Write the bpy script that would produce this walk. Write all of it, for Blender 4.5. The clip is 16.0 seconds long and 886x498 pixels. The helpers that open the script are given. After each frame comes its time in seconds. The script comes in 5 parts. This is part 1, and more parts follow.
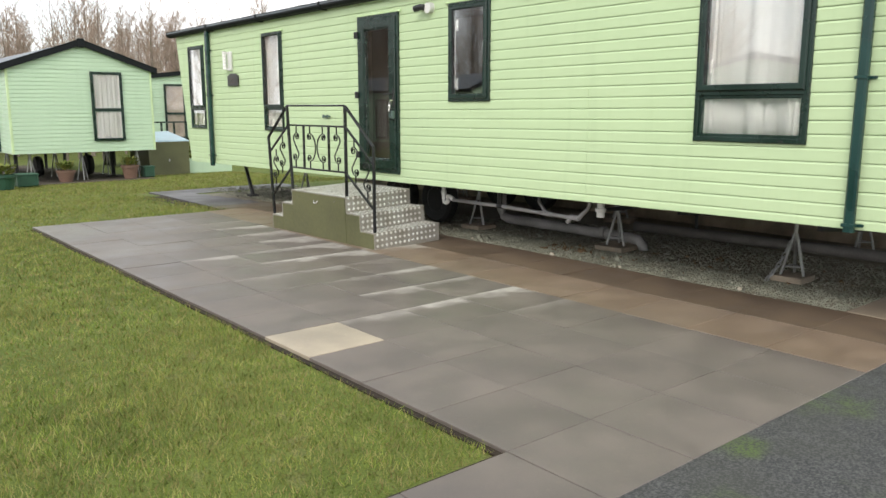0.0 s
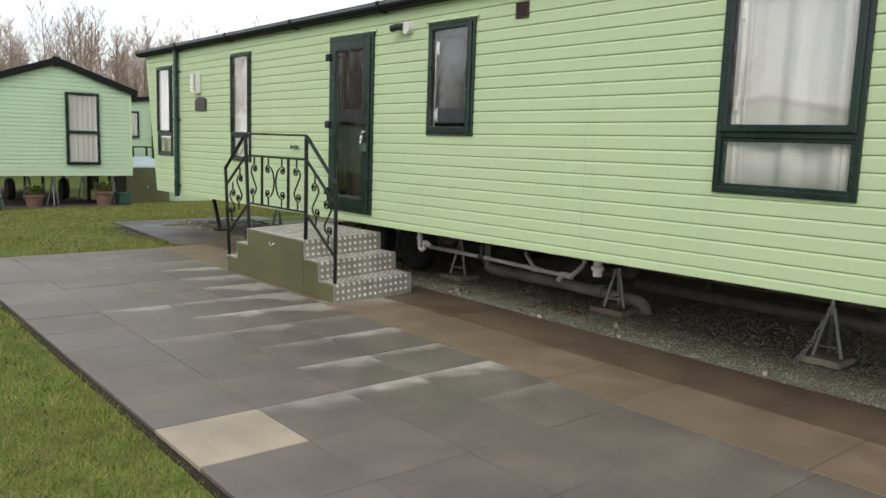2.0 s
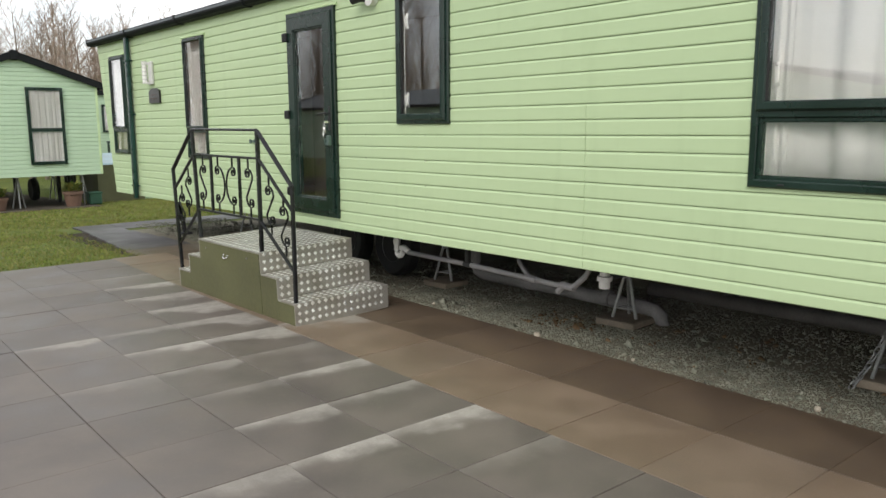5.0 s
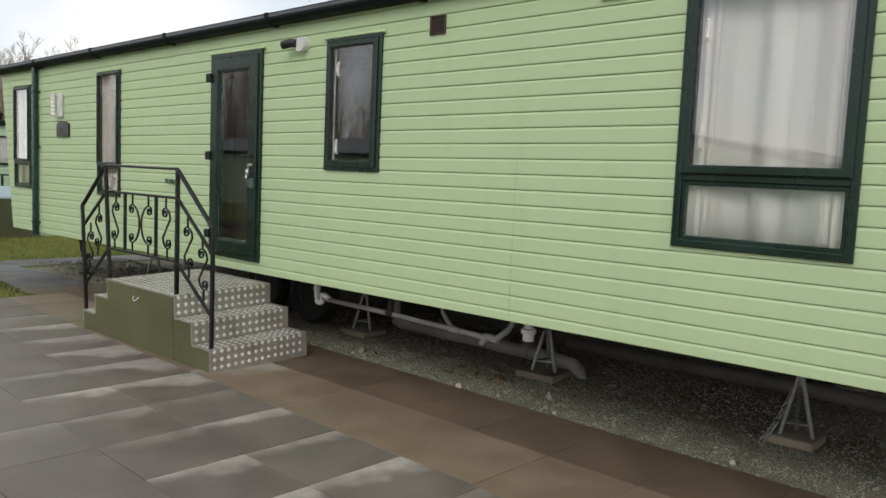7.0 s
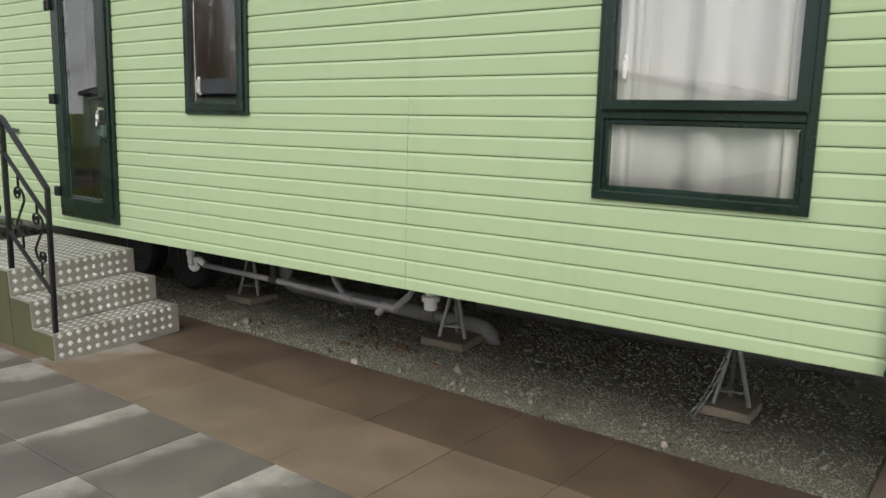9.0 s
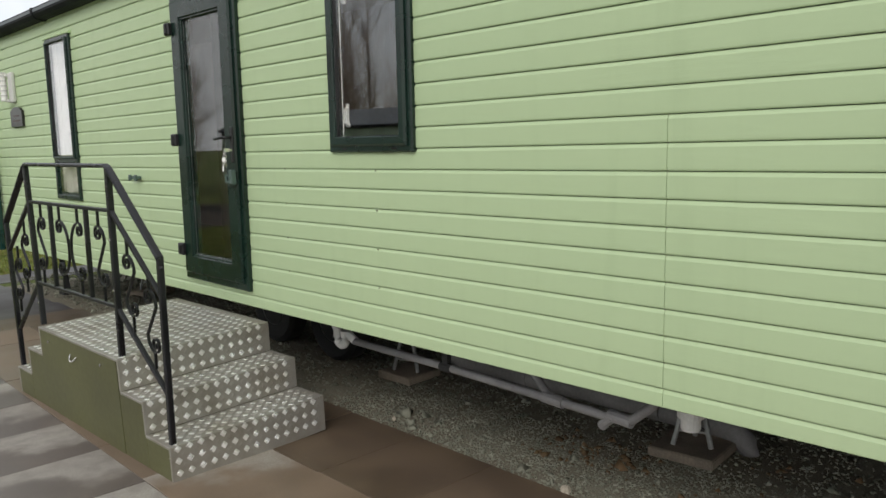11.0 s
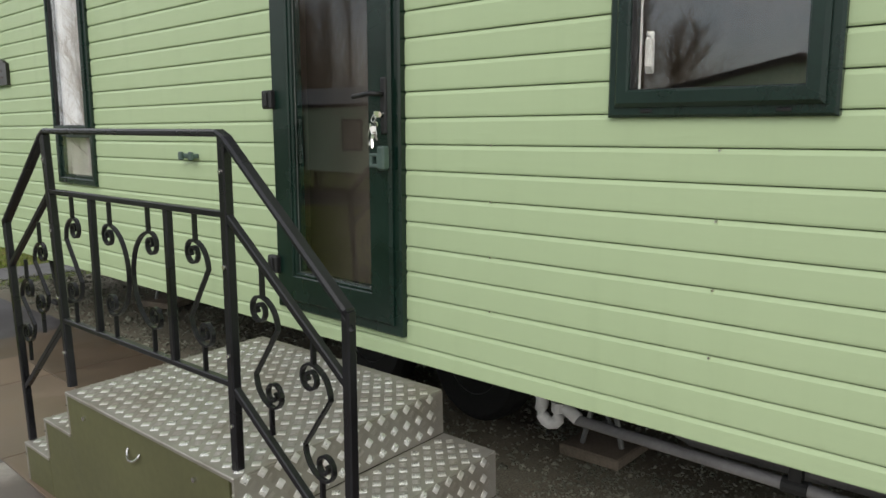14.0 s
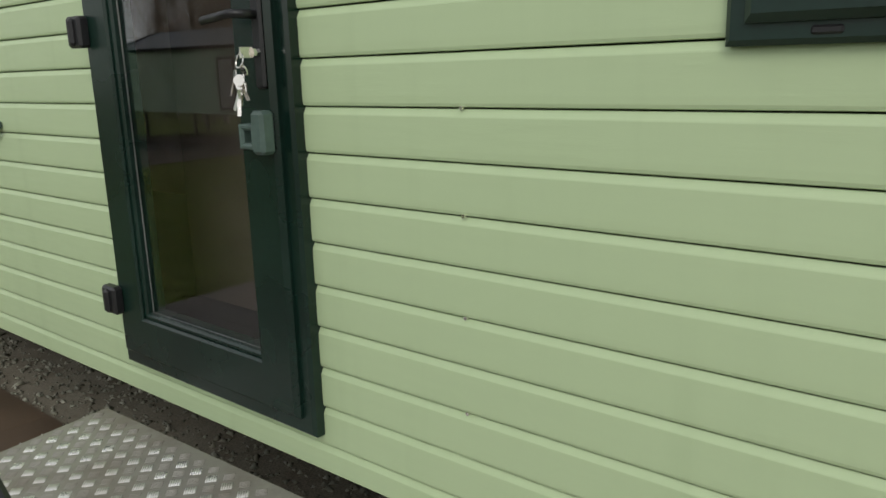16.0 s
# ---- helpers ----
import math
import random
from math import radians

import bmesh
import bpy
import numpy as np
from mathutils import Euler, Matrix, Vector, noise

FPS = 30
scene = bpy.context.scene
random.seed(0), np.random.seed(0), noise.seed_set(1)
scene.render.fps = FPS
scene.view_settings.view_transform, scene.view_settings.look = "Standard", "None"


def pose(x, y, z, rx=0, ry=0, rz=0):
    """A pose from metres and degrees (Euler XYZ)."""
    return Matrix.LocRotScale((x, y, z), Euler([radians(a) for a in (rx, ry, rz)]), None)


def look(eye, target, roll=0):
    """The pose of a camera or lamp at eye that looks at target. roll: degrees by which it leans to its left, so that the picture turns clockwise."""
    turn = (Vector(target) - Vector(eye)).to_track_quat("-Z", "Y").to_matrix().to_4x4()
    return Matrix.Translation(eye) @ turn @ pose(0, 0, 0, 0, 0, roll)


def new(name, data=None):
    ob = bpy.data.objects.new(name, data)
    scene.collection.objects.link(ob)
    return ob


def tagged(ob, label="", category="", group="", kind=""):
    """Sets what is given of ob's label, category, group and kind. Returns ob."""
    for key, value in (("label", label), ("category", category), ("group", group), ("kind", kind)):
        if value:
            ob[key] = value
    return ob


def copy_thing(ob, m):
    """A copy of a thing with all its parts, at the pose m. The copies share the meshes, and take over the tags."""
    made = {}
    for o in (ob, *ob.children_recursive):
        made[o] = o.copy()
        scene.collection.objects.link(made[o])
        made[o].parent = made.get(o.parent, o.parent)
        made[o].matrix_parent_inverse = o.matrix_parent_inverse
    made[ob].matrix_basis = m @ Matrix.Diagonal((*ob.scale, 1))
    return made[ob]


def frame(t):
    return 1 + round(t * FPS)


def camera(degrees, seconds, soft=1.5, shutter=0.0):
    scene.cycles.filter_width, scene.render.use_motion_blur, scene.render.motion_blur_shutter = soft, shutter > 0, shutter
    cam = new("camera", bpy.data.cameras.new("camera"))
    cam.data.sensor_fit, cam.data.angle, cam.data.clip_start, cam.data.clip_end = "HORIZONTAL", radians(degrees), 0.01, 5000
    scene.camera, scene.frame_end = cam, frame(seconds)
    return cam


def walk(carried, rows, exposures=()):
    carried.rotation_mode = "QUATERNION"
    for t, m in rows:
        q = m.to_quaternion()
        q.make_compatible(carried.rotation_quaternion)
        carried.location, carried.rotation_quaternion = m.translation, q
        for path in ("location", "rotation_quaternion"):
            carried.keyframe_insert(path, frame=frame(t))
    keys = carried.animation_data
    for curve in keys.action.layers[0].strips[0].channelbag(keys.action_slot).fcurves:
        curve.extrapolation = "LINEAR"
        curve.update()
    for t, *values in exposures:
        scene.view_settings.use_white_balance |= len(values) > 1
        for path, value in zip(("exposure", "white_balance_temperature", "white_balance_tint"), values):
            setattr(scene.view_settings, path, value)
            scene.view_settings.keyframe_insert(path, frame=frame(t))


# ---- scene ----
cam = camera(59.0, 16.0, soft=1.5)
PATH = [
    (0, (-0.047, -0.458, 1.544), (1.215, 1.053, 1.187), 0.0),
    (0.5, (0.218, -0.297, 1.571), (1.445, 1.26, 1.304), -0.0),
    (1, (0.43, -0.068, 1.569), (1.679, 1.477, 1.344), 0.8),
    (1.5, (0.65, 0.115, 1.578), (1.982, 1.595, 1.388), 1.7),
    (2, (0.941, 0.314, 1.549), (2.211, 1.835, 1.276), 1.9),
    (2.1, (0.99, 0.353, 1.549), (2.248, 1.878, 1.246), 1.8),
    (2.5, (1.147, 0.548, 1.559), (2.415, 2.049, 1.185), 1.7),
    (3, (1.351, 0.737, 1.572), (2.656, 2.205, 1.197), 1.0),
    (3.5, (1.517, 0.894, 1.578), (2.809, 2.369, 1.185), 0.7),
    (4, (1.652, 1.007, 1.595), (2.988, 2.446, 1.212), 0.0),
    (4.5, (1.758, 1.052, 1.613), (3.059, 2.528, 1.258), -0.5),
    (4.7, (1.786, 1.061, 1.625), (3.052, 2.573, 1.291), -0.3),
    (6.8, (1.696, 1.154, 1.608), (3.099, 2.567, 1.421), 2.9),
    (7, (1.686, 1.176, 1.608), (3.137, 2.539, 1.419), 2.5),
    (7.5, (1.7, 1.182, 1.589), (3.246, 2.437, 1.393), 2.4),
    (8, (1.9, 1.262, 1.59), (3.509, 2.42, 1.327), 2.7),
    (8.2, (2.001, 1.309, 1.628), (3.617, 2.451, 1.34), 2.6),
    (10.3, (2.995, 2.321, 1.624), (4.476, 3.617, 1.263), -1.3),
    (10.5, (3.057, 2.461, 1.63), (4.519, 3.791, 1.327), -0.7),
    (11, (3.247, 2.904, 1.655), (4.613, 4.339, 1.38), -1.2),
    (11.5, (3.269, 3.309, 1.609), (4.477, 4.885, 1.3725), -0.45),
    (12, (3.243, 3.752, 1.616), (4.444, 5.331, 1.367), -0.4),
    (12.5, (3.218, 4.146, 1.609), (4.434, 5.714, 1.358), -0.5),
    (13, (3.169, 4.511, 1.599), (4.506, 5.977, 1.348), 0.4),
    (13.5, (3.336, 4.791, 1.586), (4.755, 6.179, 1.338), 0.6),
    (14, (3.608, 5.06, 1.584), (5.039, 6.422, 1.269), -0.1),
    (14.5, (3.788, 5.299, 1.591), (5.306, 6.549, 1.222), -0.3),
    (15, (4.125, 5.534, 1.563), (5.679, 6.73, 1.168), -0.4),
    (15.5, (4.388, 5.75, 1.58), (5.865, 7.023, 1.136), -1.8),
    (16, (4.618, 5.969, 1.597), (6.109, 7.216, 1.126), -1.6),
]
EXPOSURES = [(0.0, 0.85), (0.5, 0.65), (1.5, 0.33), (2.0, 0.34), (2.5, 0.45), (4.0, 0.62), (7.0, 0.08), (8.0, 0.26), (10.3, 0.34), (10.5, 0.32), (10.9, 0.19), (11.5, 0.02), (12.5, 0.08), (14.0, 0.13), (15.0, 0.08), (16.0, -0.05)]
walk(cam, [(t, look(eye, target, roll)) for t, eye, target, roll in PATH], EXPOSURES)

# ---------------- sky and sun: bright, thinly overcast winter day ----------------
SUN_ELEV, SUN_AZ = radians(38), radians(235)   # azimuth clockwise from +y
world = bpy.data.worlds.new("sky")
world.use_nodes = True
scene.world = world
wn, wl = world.node_tree.nodes, world.node_tree.links
wn.clear()
sky = wn.new("ShaderNodeTexSky")
sky.sky_type, sky.sun_disc, sky.sun_elevation, sky.sun_rotation = "NISHITA", False, SUN_ELEV, SUN_AZ
sky_dim = wn.new("ShaderNodeVectorMath")
sky_dim.operation = "SCALE"
sky_dim.inputs[3].default_value = 0.11
wl.new(sky.outputs[0], sky_dim.inputs[0])
sky_co = wn.new("ShaderNodeTexCoord")
cloud = wn.new("ShaderNodeTexNoise")
cloud.inputs["Scale"].default_value, cloud.inputs["Detail"].default_value = 2.6, 6
wl.new(sky_co.outputs["Generated"], cloud.inputs["Vector"])
cloud_amount = wn.new("ShaderNodeMapRange")
cloud_amount.inputs[1].default_value, cloud_amount.inputs[2].default_value = 0.36, 0.56
cloud_amount.inputs[3].default_value, cloud_amount.inputs[4].default_value = 0.45, 1.0
wl.new(cloud.outputs[0], cloud_amount.inputs[0])
cloud_mix = wn.new("ShaderNodeMixRGB")
cloud_mix.inputs[2].default_value = (0.98, 0.99, 1.0, 1)
wl.new(cloud_amount.outputs[0], cloud_mix.inputs[0])
wl.new(sky_dim.outputs[0], cloud_mix.inputs[1])
sky_bg = wn.new("ShaderNodeBackground")
sky_bg.inputs[1].default_value = 1.0
wl.new(cloud_mix.outputs[0], sky_bg.inputs[0])
sky_out = wn.new("ShaderNodeOutputWorld")
wl.new(sky_bg.outputs[0], sky_out.inputs[0])

sun = new("sun", bpy.data.lights.new("sun", "SUN"))
sun.data.energy, sun.data.angle, sun.data.color = 0.9, radians(25), (1.0, 0.96, 0.9)
sun.matrix_world = look((0, 0, 30), (-30 * math.sin(SUN_AZ), -30 * math.cos(SUN_AZ), 30 - 30 * math.tan(SUN_ELEV)))


# ---------------- materials ----------------
class Nodes:
    """Small wrapper that makes a principled material and its nodes."""

    def __init__(self, name):
        self.mat = bpy.data.materials.new(name)
        self.mat.use_nodes = True
        self.t = self.mat.node_tree
        self.b = self.t.nodes["Principled BSDF"]

    def add(self, kind, **inputs):
        n = self.t.nodes.new("ShaderNode" + kind)
        for k, v in inputs.items():
            self.put(n, k, v)
        return n

    def put(self, n, key, v):
        sock = n.inputs[int(key[1:])] if key[0] == "i" and key[1:].isdigit() else n.inputs[key]
        if isinstance(v, bpy.types.NodeSocket):
            self.t.links.new(v, sock)
        else:
            sock.default_value = v

    def coords(self, kind="Object"):
        if kind == "World":
            return self.add("NewGeometry").outputs["Position"]
        return self.add("TexCoord").outputs[kind]

    def noise(self, co, scale, detail=4, rough=0.55, stretch=None):
        if stretch:
            co = self.add("Mapping", i0=co, i3=stretch).outputs[0]
        n = self.add("TexNoise", Vector=co, Scale=scale, Detail=detail, Roughness=rough)
        return n.outputs[0]

    def ramp(self, v, a, b, lo=0.0, hi=1.0):
        n = self.add("MapRange", i0=v, i1=a, i2=b, i3=lo, i4=hi)
        n.interpolation_type = "SMOOTHSTEP"
        return n.outputs[0]

    def mix(self, f, a, b, blend="MIX"):
        n = self.add("MixRGB", i0=f, i1=a, i2=b)
        n.blend_type = blend
        return n.outputs[0]

    def math(self, op, a, b=0.0):
        n = self.add("Math", i0=a, i1=b)
        n.operation = op
        return n.outputs[0]

    def bump(self, h, strength=0.3, dist=0.01):
        self.put(self.b, "Normal", self.add("Bump", Height=h, Strength=strength, Distance=dist).outputs[0])

    def set(self, color=None, rough=None, metal=None, **more):
        for k, v in (("Base Color", color), ("Roughness", rough), ("Metallic", metal)):
            if v is not None:
                self.put(self.b, k, v)
        for k, v in more.items():
            self.put(self.b, k.replace("_", " "), v)
        return self.mat


def col(r, g, b):
    return (r, g, b, 1.0)


def plain(name, c, rough=0.5, metal=0.0, vary=0.25, scale=9.0, bump=0.15, spec=0.5):
    """Paint, plastic, rubber: colour with two scales of mottling, uneven gloss and a little relief."""
    n = Nodes(name)
    w = n.coords("World")
    big, fine = n.noise(w, scale * 0.25, 3), n.noise(w, scale * 6, 5)
    k = n.math("ADD", n.ramp(big, 0.3, 0.7, 1 - vary, 1 + vary * 0.5), n.ramp(fine, 0.3, 0.7, -vary * 0.3, vary * 0.3))
    base = n.mix(1.0, col(*c), n.add("CombineColor", i0=k, i1=k, i2=k).outputs[0], "MULTIPLY")
    n.bump(fine, bump, 0.003)
    return n.set(base, n.ramp(big, 0.25, 0.75, max(0.03, rough - 0.1), min(1, rough + 0.1)), metal, Specular_IOR_Level=spec)


def cladding_material(name, c):
    """Painted embossed aluminium boards with a faint wood grain and rain streaks."""
    n = Nodes(name)
    w = n.coords("World")
    grain = n.noise(w, 42, 5, 0.6, (1, 0.16, 1.5))
    emboss = n.noise(w, 5, 3, 0.6, (1, 0.3, 1.2))
    broad = n.noise(w, 0.7, 3)
    streak = n.noise(w, 5, 4, 0.6, (1, 1.5, 0.12))
    base = n.mix(n.ramp(broad, 0.3, 0.7, 0.0, 0.35), col(*c), col(c[0] * 0.9, c[1] * 0.93, c[2] * 0.92))
    base = n.mix(n.ramp(streak, 0.5, 0.78, 0.0, 0.22), base, col(c[0] * 0.72, c[1] * 0.76, c[2] * 0.7))
    base = n.mix(n.ramp(grain, 0.35, 0.7, 0.0, 0.05), base, col(c[0] * 0.8, c[1] * 0.82, c[2] * 0.8))
    n.bump(n.math("MULTIPLY", grain, n.ramp(emboss, 0.52, 0.66, 0.0, 1.0)), 0.3, 0.003)
    return n.set(base, n.ramp(grain, 0.3, 0.7, 0.42, 0.55), Specular_IOR_Level=0.42)


def slab_material(name, c, silt=True):
    """Wet concrete flags. Each flag's own colour values say how far its high edge has dried (red, green: breadth) and how much brown silt lies on it (blue)."""
    n = Nodes(name)
    w = n.coords("World")
    local = n.add("SeparateXYZ", i0=n.coords("Object"))
    info = n.add("ObjectInfo")
    rnd = info.outputs["Random"]
    own = n.add("SeparateColor", i0=info.outputs["Color"])
    mottled, grit, cloudy, speck = n.noise(w, 2.6, 5), n.noise(w, 150, 3), n.noise(w, 0.6, 3), n.noise(w, 24, 4)
    base = n.mix(n.ramp(mottled, 0.3, 0.72), col(c[0] * 0.8, c[1] * 0.8, c[2] * 0.82), col(c[0] * 1.14, c[1] * 1.14, c[2] * 1.12))
    tone = n.ramp(rnd, 0, 1, 0.92, 1.08)
    base = n.mix(1.0, base, n.add("CombineColor", i0=tone, i1=tone, i2=tone).outputs[0], "MULTIPLY")
    if silt:
        edge = n.math("ADD", own.outputs[2], n.ramp(n.noise(w, 2.0, 3), 0.3, 0.7, -0.3, 0.1))
        brown = n.mix(n.ramp(mottled, 0.35, 0.7), col(0.175, 0.123, 0.083), col(0.225, 0.16, 0.111))
        brown = n.mix(n.ramp(rnd, 0.2, 1, 0, 0.3), brown, col(0.18, 0.14, 0.105))
        base = n.mix(n.math("MULTIPLY", n.ramp(edge, 0.1, 0.9), n.ramp(own.outputs[2], 0.02, 0.1)), base, brown)
    base = n.mix(n.ramp(grit, 0.5, 0.75, 0.0, 0.3), base, col(c[0] * 0.5, c[1] * 0.5, c[2] * 0.5))
    base = n.mix(n.ramp(speck, 0.6, 0.72, 0.0, 0.25), base, col(c[0] * 1.5, c[1] * 1.45, c[2] * 1.35))
    from_edge = n.math("SUBTRACT", 0.295, local.outputs[1])
    wob = n.ramp(n.noise(w, 3.4, 3), 0.25, 0.75, -0.16, 0.16)
    hump = n.ramp(n.math("ADD", local.outputs[0], wob), -0.3, 0.2, 0.3, 1.0)
    reach = n.math("MULTIPLY", n.math("ADD", n.math("MULTIPLY", own.outputs[1], 0.42), n.ramp(n.noise(w, 6.5, 4), 0.3, 0.7, 0.0, 0.1)), hump)
    dry = n.ramp(n.math("SUBTRACT", reach, from_edge), -0.09, 0.1)
    dry = n.math("MULTIPLY", dry, n.math("MULTIPLY", own.outputs[0], n.ramp(n.noise(w, 9, 4), 0.3, 0.65, 0.6, 1.0)))
    base = n.mix(dry, base, n.mix(n.ramp(grit, 0.3, 0.7), col(0.34, 0.31, 0.27), col(0.46, 0.43, 0.38)))
    wet = n.ramp(n.math("ADD", cloudy, n.math("MULTIPLY", mottled, 0.6)), 0.6, 1.0, 0.36, 0.56)
    n.put(n.b, "Roughness", n.mix(dry, wet, col(0.8, 0.8, 0.8)))
    n.bump(n.math("ADD", grit, n.math("MULTIPLY", mottled, 0.5)), 0.16, 0.004)
    return n.set(base, Specular_IOR_Level=0.5)


def ground_material(name, a, b, c, scale, rough=0.9, bump=0.6, dist=0.02):
    """Loose or grown ground out of three colours at two scales."""
    n = Nodes(name)
    w = n.coords("World")
    big, mid, fine = n.noise(w, scale * 0.05, 4), n.noise(w, scale * 0.4, 5), n.noise(w, scale * 4, 4)
    base = n.mix(n.ramp(big, 0.35, 0.65), col(*a), col(*b))
    base = n.mix(n.ramp(mid, 0.52, 0.7, 0, 0.7), base, col(*c))
    base = n.mix(n.ramp(fine, 0.35, 0.6, 0.55, 0.0), base, col(a[0] * 0.4, a[1] * 0.4, a[2] * 0.4))
    n.bump(n.math("ADD", fine, mid), bump, dist)
    return n.set(base, rough, Specular_IOR_Level=0.25)


def island_material(name, colours, rough=0.85, spec=0.2):
    """Blades, pebbles and twigs: each island takes its own shade."""
    n = Nodes(name)
    r = n.add("NewGeometry").outputs["Random Per Island"]
    ramp = n.add("ValToRGB", i0=r)
    ramp.color_ramp.elements[0].color, ramp.color_ramp.elements[1].color = col(*colours[0]), col(*colours[-1])
    for i, c in enumerate(colours[1:-1]):
        ramp.color_ramp.elements.new((i + 1) / (len(colours) - 1)).color = col(*c)
    patch = n.noise(n.coords("World"), 0.9, 4)
    tone = n.ramp(n.noise(n.coords("World"), 5.0, 3), 0.3, 0.7, 0.62, 1.25)
    shade = n.mix(1.0, ramp.outputs[0], n.add("CombineColor", i0=tone, i1=tone, i2=tone).outputs[0], "MULTIPLY")
    base = n.mix(n.ramp(patch, 0.4, 0.72, 0, 0.5), shade, col(*[0.5 * (u + v) for u, v in zip(colours[-1], colours[len(colours) // 2])]))
    return n.set(base, rough, Specular_IOR_Level=spec)


def tarmac_material():
    n = Nodes("tarmac")
    w = n.coords("World")
    grit, mid, moss = n.noise(w, 95, 4), n.noise(w, 3, 4), n.noise(w, 1.3, 5)
    base = n.mix(n.ramp(grit, 0.4, 0.66), col(0.03, 0.03, 0.032), col(0.105, 0.105, 0.1))
    base = n.mix(n.ramp(mid, 0.35, 0.7, 0, 0.5), base, col(0.06, 0.062, 0.05))
    base = n.mix(n.math("MULTIPLY", n.ramp(moss, 0.52, 0.66), n.ramp(grit, 0.35, 0.55)), base, col(0.075, 0.11, 0.03))
    n.bump(grit, 0.7, 0.01)
    return n.set(base, n.ramp(mid, 0.3, 0.7, 0.6, 0.85), Specular_IOR_Level=0.35)


def checker_plate_material(name, c, rough):
    n = Nodes(name)
    w = n.coords("World")
    dirt, fine = n.noise(w, 4, 5), n.noise(w, 70, 4)
    base = n.mix(n.ramp(dirt, 0.4, 0.72, 0, 0.6), col(*c), col(c[0] * 0.55, c[1] * 0.5, c[2] * 0.42))
    n.bump(fine, 0.12, 0.002)
    return n.set(base, n.ramp(n.math("ADD", dirt, n.math("MULTIPLY", fine, 0.4)), 0.5, 0.95, rough, rough + 0.22), 0.6)


def glass_material(name, tint):
    n = Nodes(name)
    smear = n.noise(n.coords("World"), 1.2, 4)
    n.bump(n.noise(n.coords("World"), 0.8, 2), 0.012, 0.02)
    return n.set(col(*tint), n.ramp(smear, 0.4, 0.7, 0.0, 0.006), 0.0, Transmission_Weight=1.0, IOR=1.5)


def cloth_material(name, c):
    n = Nodes(name)
    w = n.coords("World")
    weave, stain = n.noise(w, 240, 2), n.noise(w, 3, 3, 0.5, (1, 1, 0.3))
    base = n.mix(n.ramp(stain, 0.35, 0.7, 0, 0.4), col(*c), col(c[0] * 0.86, c[1] * 0.84, c[2] * 0.8))
    n.bump(weave, 0.15, 0.002)
    return n.set(base, 0.9, Specular_IOR_Level=0.15)


def bark_material(name, c):
    n = Nodes(name)
    w = n.coords("World")
    ridges, moss = n.noise(w, 14, 5, 0.6, (1, 1, 0.2)), n.noise(w, 1.1, 3)
    base = n.mix(n.ramp(ridges, 0.35, 0.65), col(c[0] * 0.55, c[1] * 0.55, c[2] * 0.55), col(*c))
    base = n.mix(n.ramp(moss, 0.5, 0.7, 0, 0.35), base, col(0.1, 0.11, 0.05))
    n.bump(ridges, 0.6, 0.02)
    return n.set(base, 0.9, Specular_IOR_Level=0.2)


GREEN = (0.515, 0.638, 0.378)
M_CLAD = cladding_material("pale_green_cladding", GREEN)
M_CLAD_FAR = cladding_material("mint_green_cladding", (0.5, 0.645, 0.46))
M_TRIM = plain("pale_green_trim", (0.54, 0.68, 0.38), 0.4, vary=0.12)
M_FRAME = plain("dark_green_plastic", (0.007, 0.024, 0.017), 0.28, vary=0.3, bump=0.04)
M_PIPE_GREEN = plain("dark_green_pipe", (0.006, 0.04, 0.035), 0.3, vary=0.3, bump=0.04)
M_GASKET = plain("black_rubber", (0.012, 0.012, 0.013), 0.6)
M_FASCIA = plain("black_fascia", (0.01, 0.012, 0.013), 0.7, vary=0.3, spec=0.2)
M_ROOF = plain("grey_green_roof_sheet", (0.1, 0.115, 0.13), 0.4, vary=0.35)
M_GLASS = glass_material("window_glass", (0.99, 0.995, 0.99))
M_DOOR_GLASS = glass_material("tinted_glass", (0.8, 0.82, 0.81))
M_CURTAIN = cloth_material("white_net", (0.95, 0.94, 0.915))
M_INSIDE = plain("dim_interior_lining", (0.42, 0.35, 0.29), 0.8)
M_DOOR_BACKING = plain("beige_door_backing", (0.17, 0.14, 0.115), 0.7)
M_BLACK = plain("black_painted_steel", (0.009, 0.009, 0.012), 0.3, vary=0.3, bump=0.1)
M_BLACK_PLASTIC = plain("black_plastic", (0.014, 0.014, 0.015), 0.42)
M_OLIVE = plain("olive_painted_panel", (0.115, 0.115, 0.052), 0.5, vary=0.22, scale=5)
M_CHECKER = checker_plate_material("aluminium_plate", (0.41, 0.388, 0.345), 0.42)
# brighter copy of the plate: paints the sky's gleam on bars of one direction
M_LOZENGE = checker_plate_material("sky_lit_aluminium_bars", (0.9, 0.89, 0.86), 0.24)
M_CHROME = plain("chrome", (0.75, 0.74, 0.72), 0.14, 1.0, vary=0.1, bump=0.0)
M_KEY = plain("nickel_keys", (0.85, 0.82, 0.76), 0.2, 0.9, vary=0.1)
M_LOCK = plain("grey_green_padlock", (0.09, 0.14, 0.12), 0.45)
M_GALV = plain("galvanised_steel", (0.36, 0.36, 0.35), 0.48, 0.7, vary=0.35)
M_GREY_PIPE = plain("grey_plastic_pipe", (0.31, 0.3, 0.3), 0.45, vary=0.25)
M_WHITE_PIPE = plain("white_plastic", (0.72, 0.71, 0.68), 0.4, vary=0.15)
M_BIG_PIPE = plain("dusty_grey_soil_pipe", (0.21, 0.2, 0.195), 0.6, vary=0.3)
M_DUSTY_PIPE = plain("dark_dusty_pipe", (0.13, 0.12, 0.115), 0.7, vary=0.3)
M_CHASSIS = plain("dark_chassis_steel", (0.03, 0.03, 0.03), 0.7, vary=0.4)
